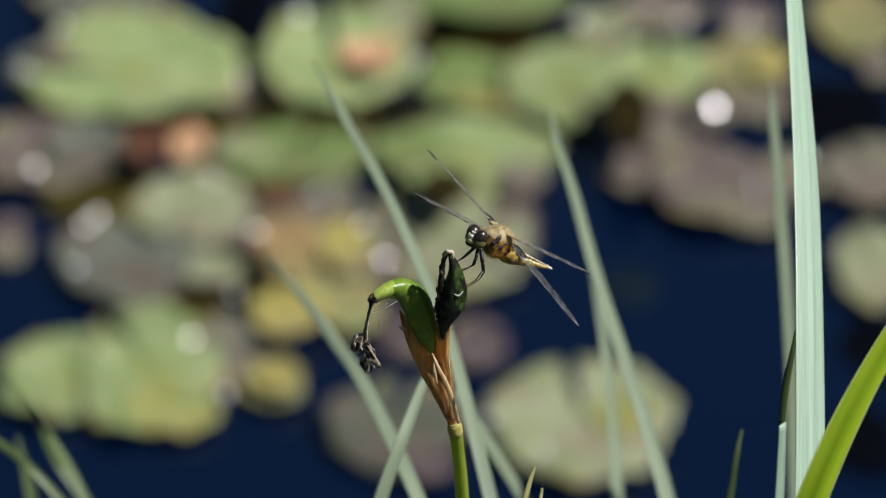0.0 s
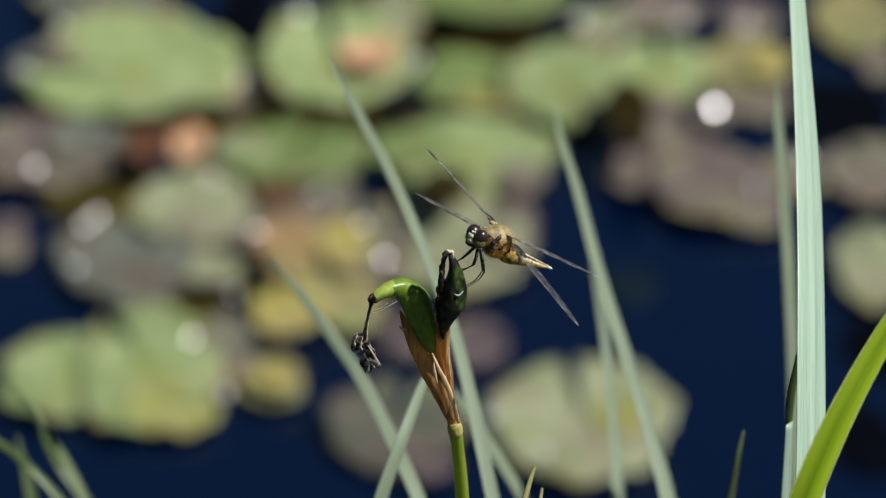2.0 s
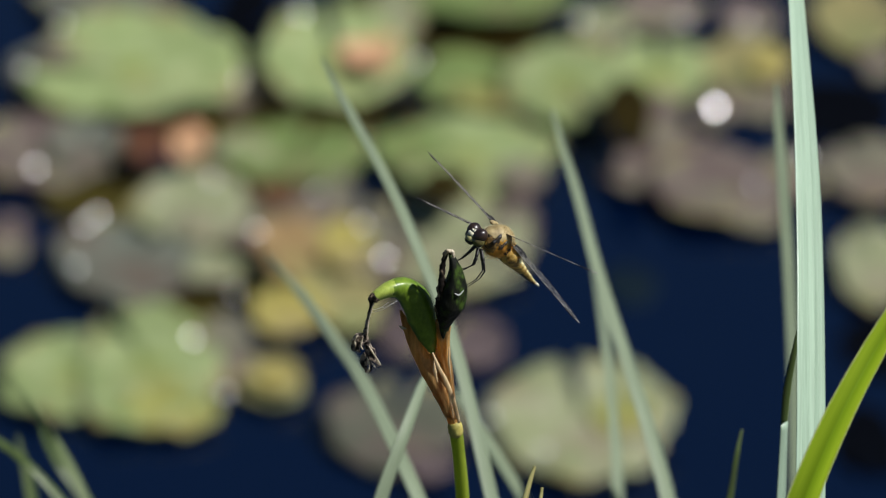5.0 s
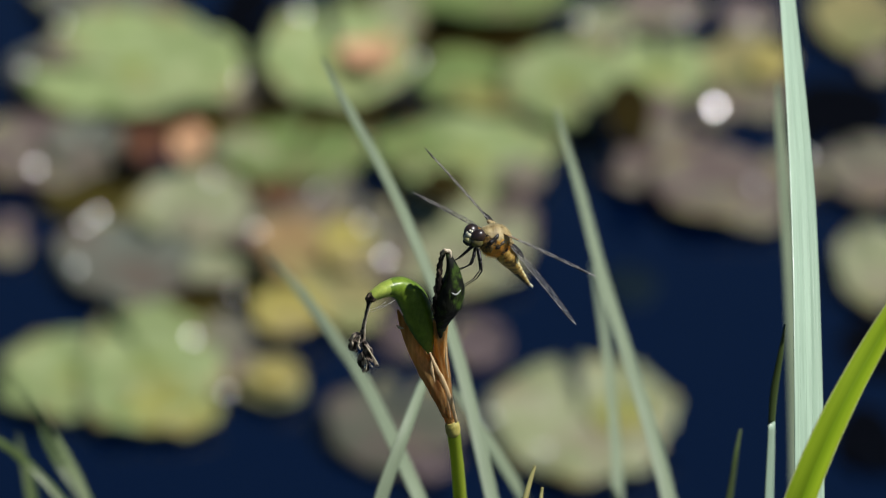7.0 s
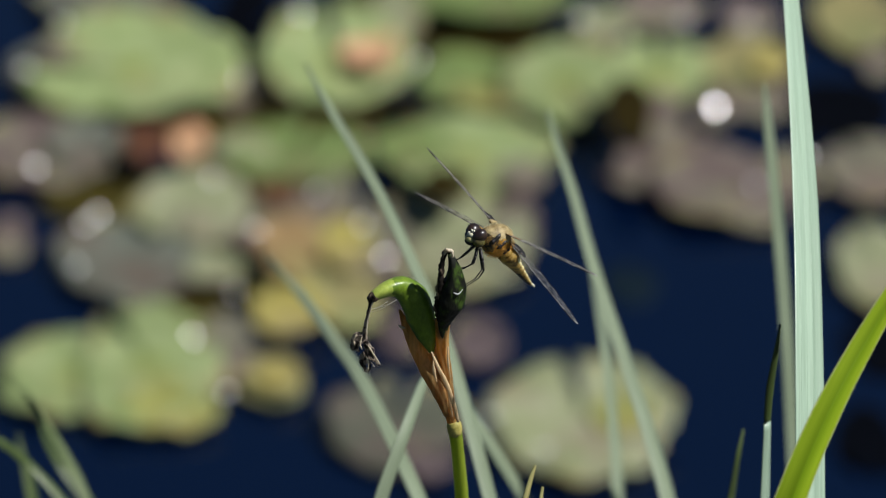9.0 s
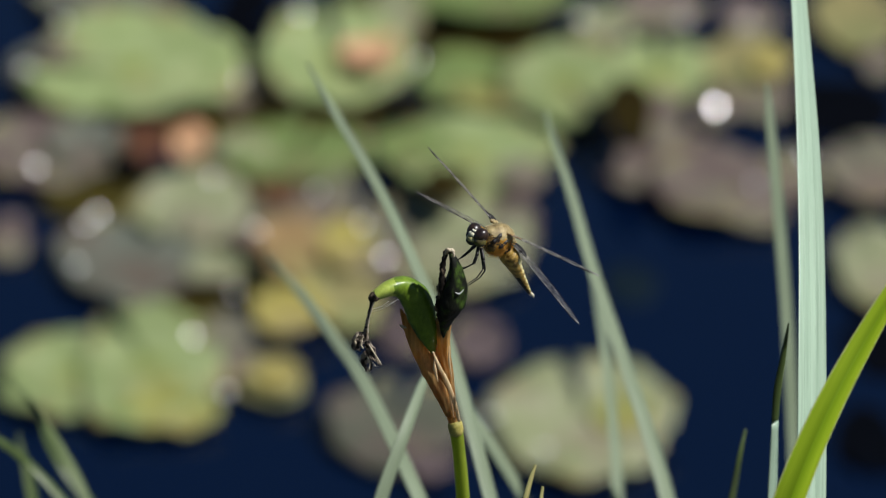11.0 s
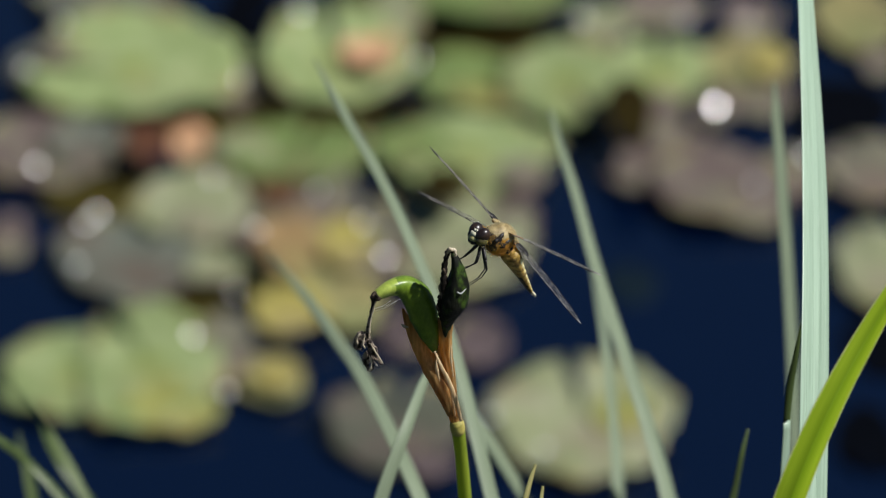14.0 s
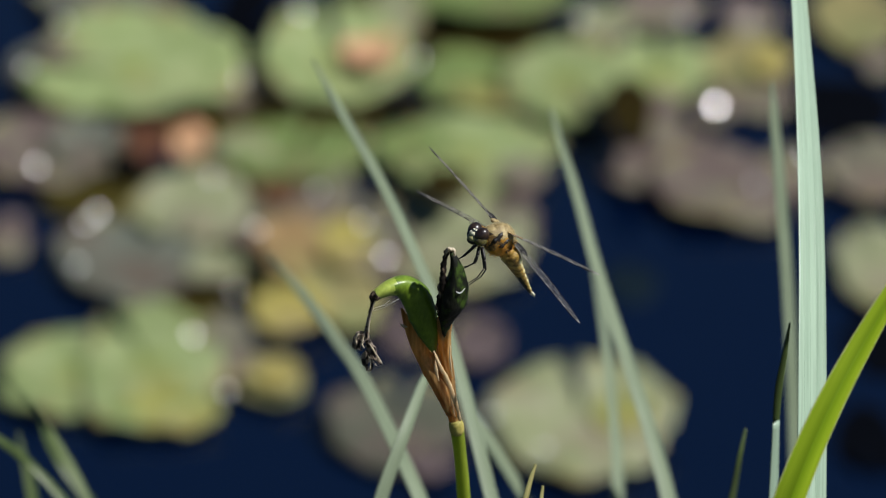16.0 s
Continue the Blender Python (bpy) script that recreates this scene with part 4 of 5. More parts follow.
def blades():
    pale, far, olive, bright, straw = M["blade"], M["blade_far"], M["blade_olive"], M["blade_bright"], M["straw"]
    BLADES["tall"] = blade([(0.14643, 1.30349, 0.31961), (0.12554, 1.33988, 0.99511), (0.12653, 1.37580, 1.04137), (0.12734, 1.42999, 1.09004), (0.12546, 1.49428, 1.13639), (0.12388, 1.53625, 1.16207), (0.12174, 1.55804, 1.18175)],
                           [0.012, 0.0125, 0.0118, 0.0105, 0.0066, 0.004, 0.0005], pale,
                           "tall pale green iris blade with fine lengthwise ribs", (0.12554, 1.33988, 0.99511), "iris_plant", 0.12, turn=50, category="iris", ribs=5, cols=25)
    BLADES["behind"] = blade([(0.18028, 1.61572, 0.07611), (0.15012, 1.65890, 0.79632), (0.14473, 1.67766, 0.89551), (0.13925, 1.68757, 0.95675), (0.13549, 1.69503, 0.99209), (0.13420, 1.69598, 1.00453)],
                             [0.0115, 0.0115, 0.011, 0.0105, 0.0072, 0.001], far, "narrow grey-green reed blade standing behind", (0.15012, 1.65890, 0.79632), turn=72)
    BLADES["lime"] = blade([(0.08600, 1.22500, 0.44000), (0.10750, 1.26200, 1.02208), (0.11942, 1.27500, 1.06087), (0.13083, 1.28800, 1.08328), (0.14362, 1.30200, 1.10162), (0.16090, 1.31800, 1.12318), (0.18006, 1.33500, 1.14126)],
                           [0.012, 0.0116, 0.0107, 0.0098, 0.0083, 0.0054, 0.0005], bright,
                           "bright lime-green iris blade lit through by the sun", (0.08600, 1.22500, 0.44000), "iris_plant", 0.35, turn=12, category="iris", ribs=0, edges=M["blade_edge"], cols=25)
    BLADES["thin"] = blade([(0.14154, 1.40029, 0.30996), (0.11884, 1.39517, 0.96065), (0.11931, 1.39889, 0.98893), (0.11958, 1.40151, 1.01517)],
                           [0.0035, 0.0038, 0.0038, 0.0028], pale, "thin pale blade, bent over, its shaded top painted dark", (0.14154, 1.40029, 0.30996))
    # the folded tip's shade is put into its dark green
    bm = bmesh.new()
    tube(bm, [(0.11953, 1.40268, 1.01311), (0.12035, 1.40451, 1.02720), (0.12215, 1.40574, 1.04017), (0.12363, 1.40736, 1.05172)], [0.0012, 0.0014, 0.0010, 0.0003], 8, 5, flat=0.3, origin=(0.14154, 1.40029, 0.30996))
    part("folded_tip", bm, M["blade_dark"], BLADES["thin"], "folded tip of the blade, its shade painted dark green")
    BLADES["left"] = blade([(0.03497, 1.44527, 0.39455), (0.02479, 1.48025, 0.90764), (0.01805, 1.50066, 0.92473), (0.01379, 1.51325, 0.93775), (0.00845, 1.53204, 0.95181), (0.00283, 1.54994, 0.96416), (-0.00352, 1.57129, 0.97237), (-0.00973, 1.58681, 0.98027), (-0.01601, 1.60241, 0.98830), (-0.02757, 1.63958, 0.99431), (-0.04133, 1.68607, 0.99653), (-0.05404, 1.74092, 0.99320)],
                           [0.008, 0.0085, 0.0085, 0.0085, 0.0082, 0.0078, 0.0074, 0.007, 0.0068, 0.0064, 0.0054, 0.001], far, "slender arching grey-green reed blade", (0.02479, 1.48025, 0.90764))
    BLADES["right"] = blade([(0.11481, 1.51938, 0.32093), (0.09514, 1.56532, 0.85463), (0.08998, 1.58662, 0.87341), (0.07717, 1.62534, 0.90362), (0.06441, 1.67114, 0.92585), (0.05504, 1.72422, 0.94047), (0.04863, 1.76167, 0.94701), (0.04595, 1.78472, 0.94776)],
                            [0.010, 0.0105, 0.0105, 0.0095, 0.0085, 0.007, 0.0045, 0.002], far, "grey-green reed blade leaning over the water", (0.09721, 1.59935, 0.83343))
    BLADES["right_low"] = blade([(0.08538, 1.63056, 0.21052), (0.07587, 1.68442, 0.78042), (0.07528, 1.70899, 0.80533), (0.07344, 1.75339, 0.82493), (0.07025, 1.79598, 0.84113), (0.06668, 1.83305, 0.84696)],
                                [0.009, 0.009, 0.0085, 0.0075, 0.006, 0.001], far, "upright grey-green reed blade behind another", (0.07587, 1.68442, 0.78042))
    BLADES["cross"] = blade([(0.01867, 1.48233, 0.35774), (0.00131, 1.51427, 0.88644), (-0.01077, 1.53620, 0.90637), (-0.02802, 1.59608, 0.91250), (-0.04599, 1.68639, 0.89064), (-0.06333, 1.78314, 0.85958), (-0.08291, 1.89722, 0.81854)],
                            [0.010, 0.0095, 0.0088, 0.008, 0.0070, 0.0055, 0.001], far, "arching reed blade crossing behind the seed pods", (0.00138, 1.59084, 0.83873))
    BLADES["cross_back"] = blade([(-0.05310, 1.43044, 0.40927), (-0.03007, 1.44622, 0.92885), (-0.02171, 1.45945, 0.95373), (-0.01445, 1.47308, 0.96872), (-0.00824, 1.49398, 0.97607), (-0.00299, 1.51737, 0.97746)],
                                 [0.0082, 0.0082, 0.008, 0.0074, 0.006, 0.001], far, "short reed blade leaning across another", (-0.03007, 1.44622, 0.92885), turn=40)
    BLADES["stem_side"] = blade([(0.07119, 1.55644, 0.28413), (0.05093, 1.63337, 0.81223), (0.03290, 1.62951, 0.84755), (0.01950, 1.63074, 0.87117), (0.01065, 1.63295, 0.88597), (0.00369, 1.63295, 0.89663)],
                                [0.009, 0.008, 0.0075, 0.007, 0.006, 0.002], far, "arching reed blade low behind the stem", (0.05093, 1.63337, 0.81223))
    BLADES["short"] = blade([(0.10921, 1.44527, 0.39455), (0.10267, 1.46323, 0.91824), (0.10669, 1.46656, 0.94580), (0.10878, 1.46582, 0.96572), (0.11024, 1.46955, 0.97272)],
                            [0.006, 0.0055, 0.0045, 0.003, 0.0008], M["blade_dark"], "short dark green grass blade", (0.10267, 1.46323, 0.91824))
    BLADES["straw"] = blade([(0.02122, 1.33409, 0.50497), (0.02251, 1.34413, 0.99246), (0.02815, 1.34631, 1.01785), (0.03008, 1.34966, 1.02415), (0.03124, 1.35138, 1.02738)],
                            [0.002, 0.002, 0.002, 0.0015, 0.0003], straw, "small straw-coloured grass tip", (0.02251, 1.34413, 0.99246))
    BLADES["straw_low"] = blade([(0.03891, 1.33409, 0.50497), (0.03336, 1.33562, 0.99776), (0.03317, 1.34468, 1.01478), (0.03336, 1.34649, 1.01819), (0.03374, 1.34794, 1.02091)],
                                [0.002, 0.002, 0.0016, 0.0012, 0.0003], straw, "small straw-coloured grass tip", (0.03336, 1.33562, 0.99776))
    BLADES["west"] = blade([(-0.14365, 1.59350, 0.24732), (-0.14493, 1.67591, 0.78572), (-0.15461, 1.69068, 0.81349), (-0.16755, 1.70953, 0.82766), (-0.18030, 1.73430, 0.83163), (-0.19202, 1.75688, 0.83150)],
                           [0.0055, 0.005, 0.0046, 0.0040, 0.003, 0.0005], olive, "pale green blade arching over the water", (-0.13463, 1.55681, 0.85993))
    BLADES["west_low"] = blade([(-0.12483, 1.55644, 0.28413), (-0.14243, 1.63337, 0.81223), (-0.15894, 1.64555, 0.83513), (-0.17308, 1.65275, 0.84866), (-0.18584, 1.66581, 0.85192), (-0.20006, 1.66970, 0.85925)],
                               [0.007, 0.006, 0.0055, 0.005, 0.0048, 0.001], M["blade_dark"], "low dark green blade arching sideways", (-0.13204, 1.51427, 0.88644))
    BLADES["west_back"] = blade([(-0.13618, 1.63056, 0.21052), (-0.14200, 1.74397, 0.74331), (-0.15963, 1.75756, 0.76888), (-0.16970, 1.76406, 0.78111), (-0.17761, 1.77861, 0.78716), (-0.18152, 1.79082, 0.78883)],
                                [0.008, 0.0075, 0.007, 0.006, 0.004, 0.001], M["blade_dark"], "grey-green blade half hidden behind another", (-0.12121, 1.63337, 0.81223))
    BLADES["west_stub"] = blade([(-0.18211, 1.63056, 0.21052), (-0.17977, 1.74397, 0.74331), (-0.18354, 1.75815, 0.76999), (-0.18682, 1.76524, 0.78333), (-0.18984, 1.77115, 0.79444)],
                                [0.008, 0.0075, 0.007, 0.005, 0.001], M["blade_dark"], "dark green blade half hidden behind another", (-0.16837, 1.63337, 0.81223))


# ---- iris with seed pods ----
# each shape: the line through its middle, and its radii along that line
SHEATH = [(0.00411, 1.37600, 1.02741), (0.00273, 1.37600, 1.03418), (0.00097, 1.37600, 1.04182), (-0.00078, 1.37600, 1.04942), (-0.00155, 1.37600, 1.05966)], [0.00163, 0.00211, 0.00249, 0.00268, 0.00134]
LEFT = [(0.00195, 1.37500, 1.03318), (-0.00078, 1.37450, 1.04268), (-0.00447, 1.37600, 1.05054), (-0.00853, 1.37800, 1.05832), (-0.01219, 1.37800, 1.06652), (-0.01466, 1.37700, 1.07391)], [0.00134, 0.00268, 0.00326, 0.00287, 0.00172, 0.00038]
FOOT = [(0.00371, 1.37500, 1.03250), (0.00234, 1.37500, 1.04105), (0.00155, 1.37500, 1.04955), (0.00019, 1.37480, 1.05856), (0.00000, 1.37320, 1.06653), (0.00010, 1.37180, 1.07303)], [0.00134, 0.00153, 0.00172, 0.00201, 0.00211, 0.00249]
EDGE = [(-0.00367, 1.37150, 1.06041), (-0.00155, 1.37030, 1.05532), (0.00097, 1.37030, 1.04977), (0.00349, 1.37030, 1.04195), (0.00545, 1.37130, 1.03285)], [0.00023, 0.00061, 0.00073, 0.00080, 0.00048]
TEAR = [(-0.00329, 1.37120, 1.05748), (-0.00290, 1.37120, 1.05326), (-0.00194, 1.37120, 1.04858)], [0.00015, 0.00065, 0.00015]
FOLD = [(0.00193, 1.37050, 1.06318), (0.00193, 1.37050, 1.05698), (0.00271, 1.37150, 1.05020)], [0.00015, 0.00042, 0.00015]
CREASE = [(0.00194, 1.37250, 1.04472), (0.00272, 1.37250, 1.03912), (0.00370, 1.37350, 1.03292)], [0.00015, 0.00038, 0.00015]
POD_LEFT = [(-0.02315, 1.36750, 1.08436), (-0.02009, 1.36880, 1.08562), (-0.01667, 1.37100, 1.08584), (-0.01324, 1.37350, 1.08415), (-0.01038, 1.37500, 1.08071), (-0.00771, 1.37570, 1.07286), (-0.00541, 1.37570, 1.06514), (-0.00368, 1.37550, 1.05817)], [0.00182, 0.00239, 0.00316, 0.00422, 0.00498, 0.00498, 0.00374, 0.00096]
SCAR = [(-0.02256, 1.36660, 1.08507), (-0.02390, 1.36680, 1.08387), (-0.02430, 1.36680, 1.08235)], [0.00153, 0.00163, 0.00077]
POD_RIGHT = [(0.00019, 1.37300, 1.06532), (0.00029, 1.37140, 1.07106), (0.00115, 1.37040, 1.07556), (0.00249, 1.36950, 1.08065), (0.00364, 1.36950, 1.08654), (0.00401, 1.36950, 1.09263), (0.00324, 1.36970, 1.09686), (0.00229, 1.37000, 1.09951)], [0.00096, 0.00192, 0.00326, 0.00460, 0.00422, 0.00249, 0.00144, 0.00067]
STRUT = [(-0.00115, 1.36850, 1.08273), (-0.00057, 1.36800, 1.08866), (-0.00038, 1.36820, 1.09333), (0.00019, 1.36850, 1.09771), (0.00152, 1.36880, 1.10079), (0.00305, 1.36900, 1.10026)], [0.00134, 0.00134, 0.00096, 0.00086, 0.00105, 0.00057]
CRUST_LOW = [(-0.00153, 1.36820, 1.08420), (-0.00211, 1.36850, 1.07902), (-0.00115, 1.36900, 1.07326)], [0.00057, 0.00096, 0.00038]
CRUST = [(0.00057, 1.36780, 1.10025), (0.00171, 1.36760, 1.10186), (0.00305, 1.36780, 1.10133), (0.00343, 1.36820, 1.09895)], [0.00029, 0.00077, 0.00067, 0.00029]
SKIN = [(0.00382, 1.36520, 1.08692), (0.00515, 1.36500, 1.08638), (0.00687, 1.36560, 1.08779)], [0.00011, 0.00031, 0.00010]
TORN = [(-0.01507, 1.37650, 1.06824), (-0.01411, 1.37650, 1.06735), (-0.01256, 1.37650, 1.06691)], [0.00019, 0.00057, 0.00015]
FLOWER_STALK = [(-0.02391, 1.36680, 1.08322), (-0.02510, 1.36700, 1.07831), (-0.02610, 1.36720, 1.07272), (-0.02654, 1.36740, 1.06690)], [0.00077, 0.00057, 0.00067, 0.00096]
LOBES = [
    ([(-0.02633, 1.36720, 1.06767), (-0.02804, 1.36680, 1.06943), (-0.02959, 1.36680, 1.06833), (-0.02981, 1.36700, 1.06514), (-0.02829, 1.36700, 1.06294)], [0.00058, 0.00116, 0.00116, 0.00116, 0.00044]),
    ([(-0.02690, 1.36650, 1.06718), (-0.02824, 1.36600, 1.06702), (-0.02884, 1.36620, 1.06449)], [0.00044, 0.00102, 0.00058]),
    ([(-0.02634, 1.36740, 1.06690), (-0.02598, 1.36700, 1.06338), (-0.02640, 1.36700, 1.05896), (-0.02643, 1.36720, 1.05508)], [0.00073, 0.00116, 0.00087, 0.00044]),
    ([(-0.02595, 1.36680, 1.06657), (-0.02463, 1.36640, 1.06327), (-0.02349, 1.36620, 1.06029), (-0.02139, 1.36640, 1.05797)], [0.00058, 0.00073, 0.00073, 0.00029]),
    ([(-0.02577, 1.36640, 1.06415), (-0.02502, 1.36600, 1.06085), (-0.02486, 1.36640, 1.05753), (-0.02527, 1.36670, 1.05514)], [0.00044, 0.00073, 0.00073, 0.00029]),
    ([(-0.02555, 1.36600, 1.06768), (-0.02384, 1.36580, 1.06449), (-0.02290, 1.36600, 1.06173)], [0.00029, 0.00051, 0.00022]),
    ([(-0.02715, 1.36740, 1.06271), (-0.02757, 1.36750, 1.05868), (-0.02682, 1.36750, 1.05602)], [0.00044, 0.00073, 0.00029])]
LIT_EDGES = [
    [(-0.02351, 1.36580, 1.08311), (-0.02470, 1.36600, 1.07886), (-0.02570, 1.36620, 1.07328), (-0.02593, 1.36620, 1.06867)],
    [(-0.02896, 1.36520, 1.07098), (-0.03013, 1.36520, 1.06879), (-0.02978, 1.36550, 1.06598)],
    [(-0.02535, 1.36500, 1.06670), (-0.02364, 1.36480, 1.06351), (-0.02118, 1.36550, 1.05870)],
    [(-0.02597, 1.36550, 1.06201), (-0.02522, 1.36530, 1.05881), (-0.02583, 1.36570, 1.05549)],
    [(-0.02725, 1.36520, 1.06966), (-0.02803, 1.36500, 1.06714), (-0.02729, 1.36520, 1.06483)],
    [(-0.02444, 1.36520, 1.05997), (-0.02311, 1.36520, 1.05821)]]
THREADS = [((-0.02355, 1.36650, 1.07989), (-0.01546, 1.36400, 1.08475)), ((-0.02394, 1.36650, 1.07880), (-0.01662, 1.36450, 1.08361)), ((-0.02412, 1.36650, 1.07968), (-0.01853, 1.36500, 1.08355))]


def iris():
    root = Vector((0.00719, 1.38316, 0.96814))
    ob = empty("iris_seed_head", root, "iris stem with two green seed pods and papery brown bracts", "iris")

    def add(name, shape, mat, parent, label="", seg=14, steps=7, **look_of):
        bm = bmesh.new()
        tube(bm, shape[0], shape[1], seg, steps, origin=root, **look_of)
        return part(name, bm, mat, parent, label)
    bm = bmesh.new()
    tube(bm, [(0.02522, 1.60206, -0.76455), (0.01988, 1.52924, 0.17000), (0.00761, 1.38742, 0.96549), (0.00672, 1.37967, 0.99818), (0.00530, 1.37749, 1.01780), (0.00430, 1.37593, 1.02734)], [0.004, 0.0036, 0.0027, 0.0024, 0.0022, 0.0024], 20, 8, flat=0.8, origin=root)
    part("stem", bm, M["stem"], ob, "fresh green stem")
    bm = bmesh.new()
    tube(bm, [(0.00450, 1.37676, 1.02526), (0.00430, 1.37592, 1.02689), (0.00391, 1.37596, 1.02912), (0.00352, 1.37598, 1.03047)], [0.0021, 0.0026, 0.0026, 0.0020], 20, 4, rough=0.06, origin=root)
    part("joint", bm, M["joint"], ob, "yellow swollen stem joint")
    # papery sheath and bracts, creased lengthwise, wrapped round the pods' feet
    add("sheath", SHEATH, M["bract"], ob, "brown papery sheath", 40, 8, flat=0.8, lobes=0.06, lobe_count=9, rough=0.05, grain=500)
    add("bract", LEFT, M["bract"], ob, "curled brown bract with a torn pale tip", 40, 8, flat=0.5, lobes=0.07, lobe_count=7, rough=0.07, grain=600)
    add("bract", FOOT, M["bract"], ob, "thin brown bract round the upright pod's foot", 36, 8, flat=0.8, lobes=0.10, lobe_count=6, rough=0.05, grain=500)
    # creased edges whose sun highlight is painted in as a paler colour
    for shape in (EDGE, TEAR, FOLD, CREASE):
        add("bract", shape, M["bract_lit"], ob, "creased bract edge, painted pale as sunlit", 10, 8, flat=0.45, rough=0.12, grain=700)
    add("torn_edge", TORN, M["torn"], ob, "pale torn edge of a bract", 8, 6, flat=0.4, rough=0.5, grain=1500)
    # left pod: swollen, three-ridged, arched over, ends in a dark scar
    bm = bmesh.new()
    tube(bm, POD_LEFT[0], POD_LEFT[1], 60, 16, lobes=0.07, rough=0.04, grain=350, across=(0.3, 0.8, 0.5), origin=root)
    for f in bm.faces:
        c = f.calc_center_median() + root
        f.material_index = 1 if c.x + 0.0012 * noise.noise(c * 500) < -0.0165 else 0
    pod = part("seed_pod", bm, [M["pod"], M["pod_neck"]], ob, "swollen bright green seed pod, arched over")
    add("scar", SCAR, M["husk_dark"], pod, "dark dry scar at the pod's end", 16, 6, rough=0.35, grain=800)
    # right pod: upright, dark, hooded with remains
    pod = add("seed_pod", POD_RIGHT, M["pod_dark"], ob, "upright dark green seed pod, partly dried", 48, 10, lobes=0.10, rough=0.06, grain=450)
    add("dried_rim", STRUT, M["husk_dark"], pod, "dry blackish flower remains along the pod", 14, 9, flat=0.7, rough=0.55, grain=900)
    add("dried_rim", CRUST_LOW, M["husk_dark"], pod, "dry blackish flower remains along the pod", 12, 8, flat=0.7, rough=0.6, grain=900)
    add("pale_crust", CRUST, M["torn"], pod, "pale dry crust at the pod's tip", 10, 8, rough=0.6, grain=1400)
    add("torn_skin", SKIN, M["thread"], pod, "whitish scrap of torn skin", 6, 5)
    # withered flower hanging from the arched pod
    flower = add("withered_flower", FLOWER_STALK, M["husk"], ob, "withered dark flower hanging from the pod", 12, 12, rough=0.5)
    for i, shape in enumerate(LOBES):
        add("petal_remnant", shape, M["husk"], flower, "", 22, 12, flat=0.55, rough=0.8, grain=620 + 60 * i, lobes=0.25, lobe_count=5, across=(math.cos(i * 1.1), -math.sin(i * 1.1), 0.2))
    # pale strands put the flower's sunlit edges in as colour
    for line in LIT_EDGES:
        add("dry_vein", (line, [0.0001, 0.00034, 0.0002, 0.00036, 0.0001]), M["torn"], flower, "pale strand standing for a sunlit edge of the withered flower", 8, 8, rough=0.8, grain=1500)
    for a, b in THREADS:
        add("spider_thread", ([a, Vector(a).lerp(Vector(b), 0.5) - Vector((0, 0, 0.0005)), b], [0.00007, 0.00006, 0.00007]), M["thread"], ob, "fine spider thread", 5, 4)
    return ob


# ---- dragonfly ----
MM = 0.001
HM = 0.00116


def wing_mesh(length, wide, hind):
    """Outline, in metres, of the leading and trailing edge of a wing along its span."""
    def lead(s):
        return (0.10 if s < 0.45 else 0.10 + 0.02 * math.sin((s - 0.45) * 3)) * wide * min(1, s * 8 + 0.4) - (0.25 * wide * max(0, (s - 0.9) / 0.1) ** 2)

    def trail(s):
        if hind:
            w = 0.95 * math.sin(math.pi * min(1, (s + 0.14) / 1.16)) ** 0.55
        else:
            w = 0.75 * math.sin(math.pi * min(1, (s + 0.05) / 1.07)) ** 0.6
        return -w * wide * (1 - 0.12 * s)
    return lead, trail


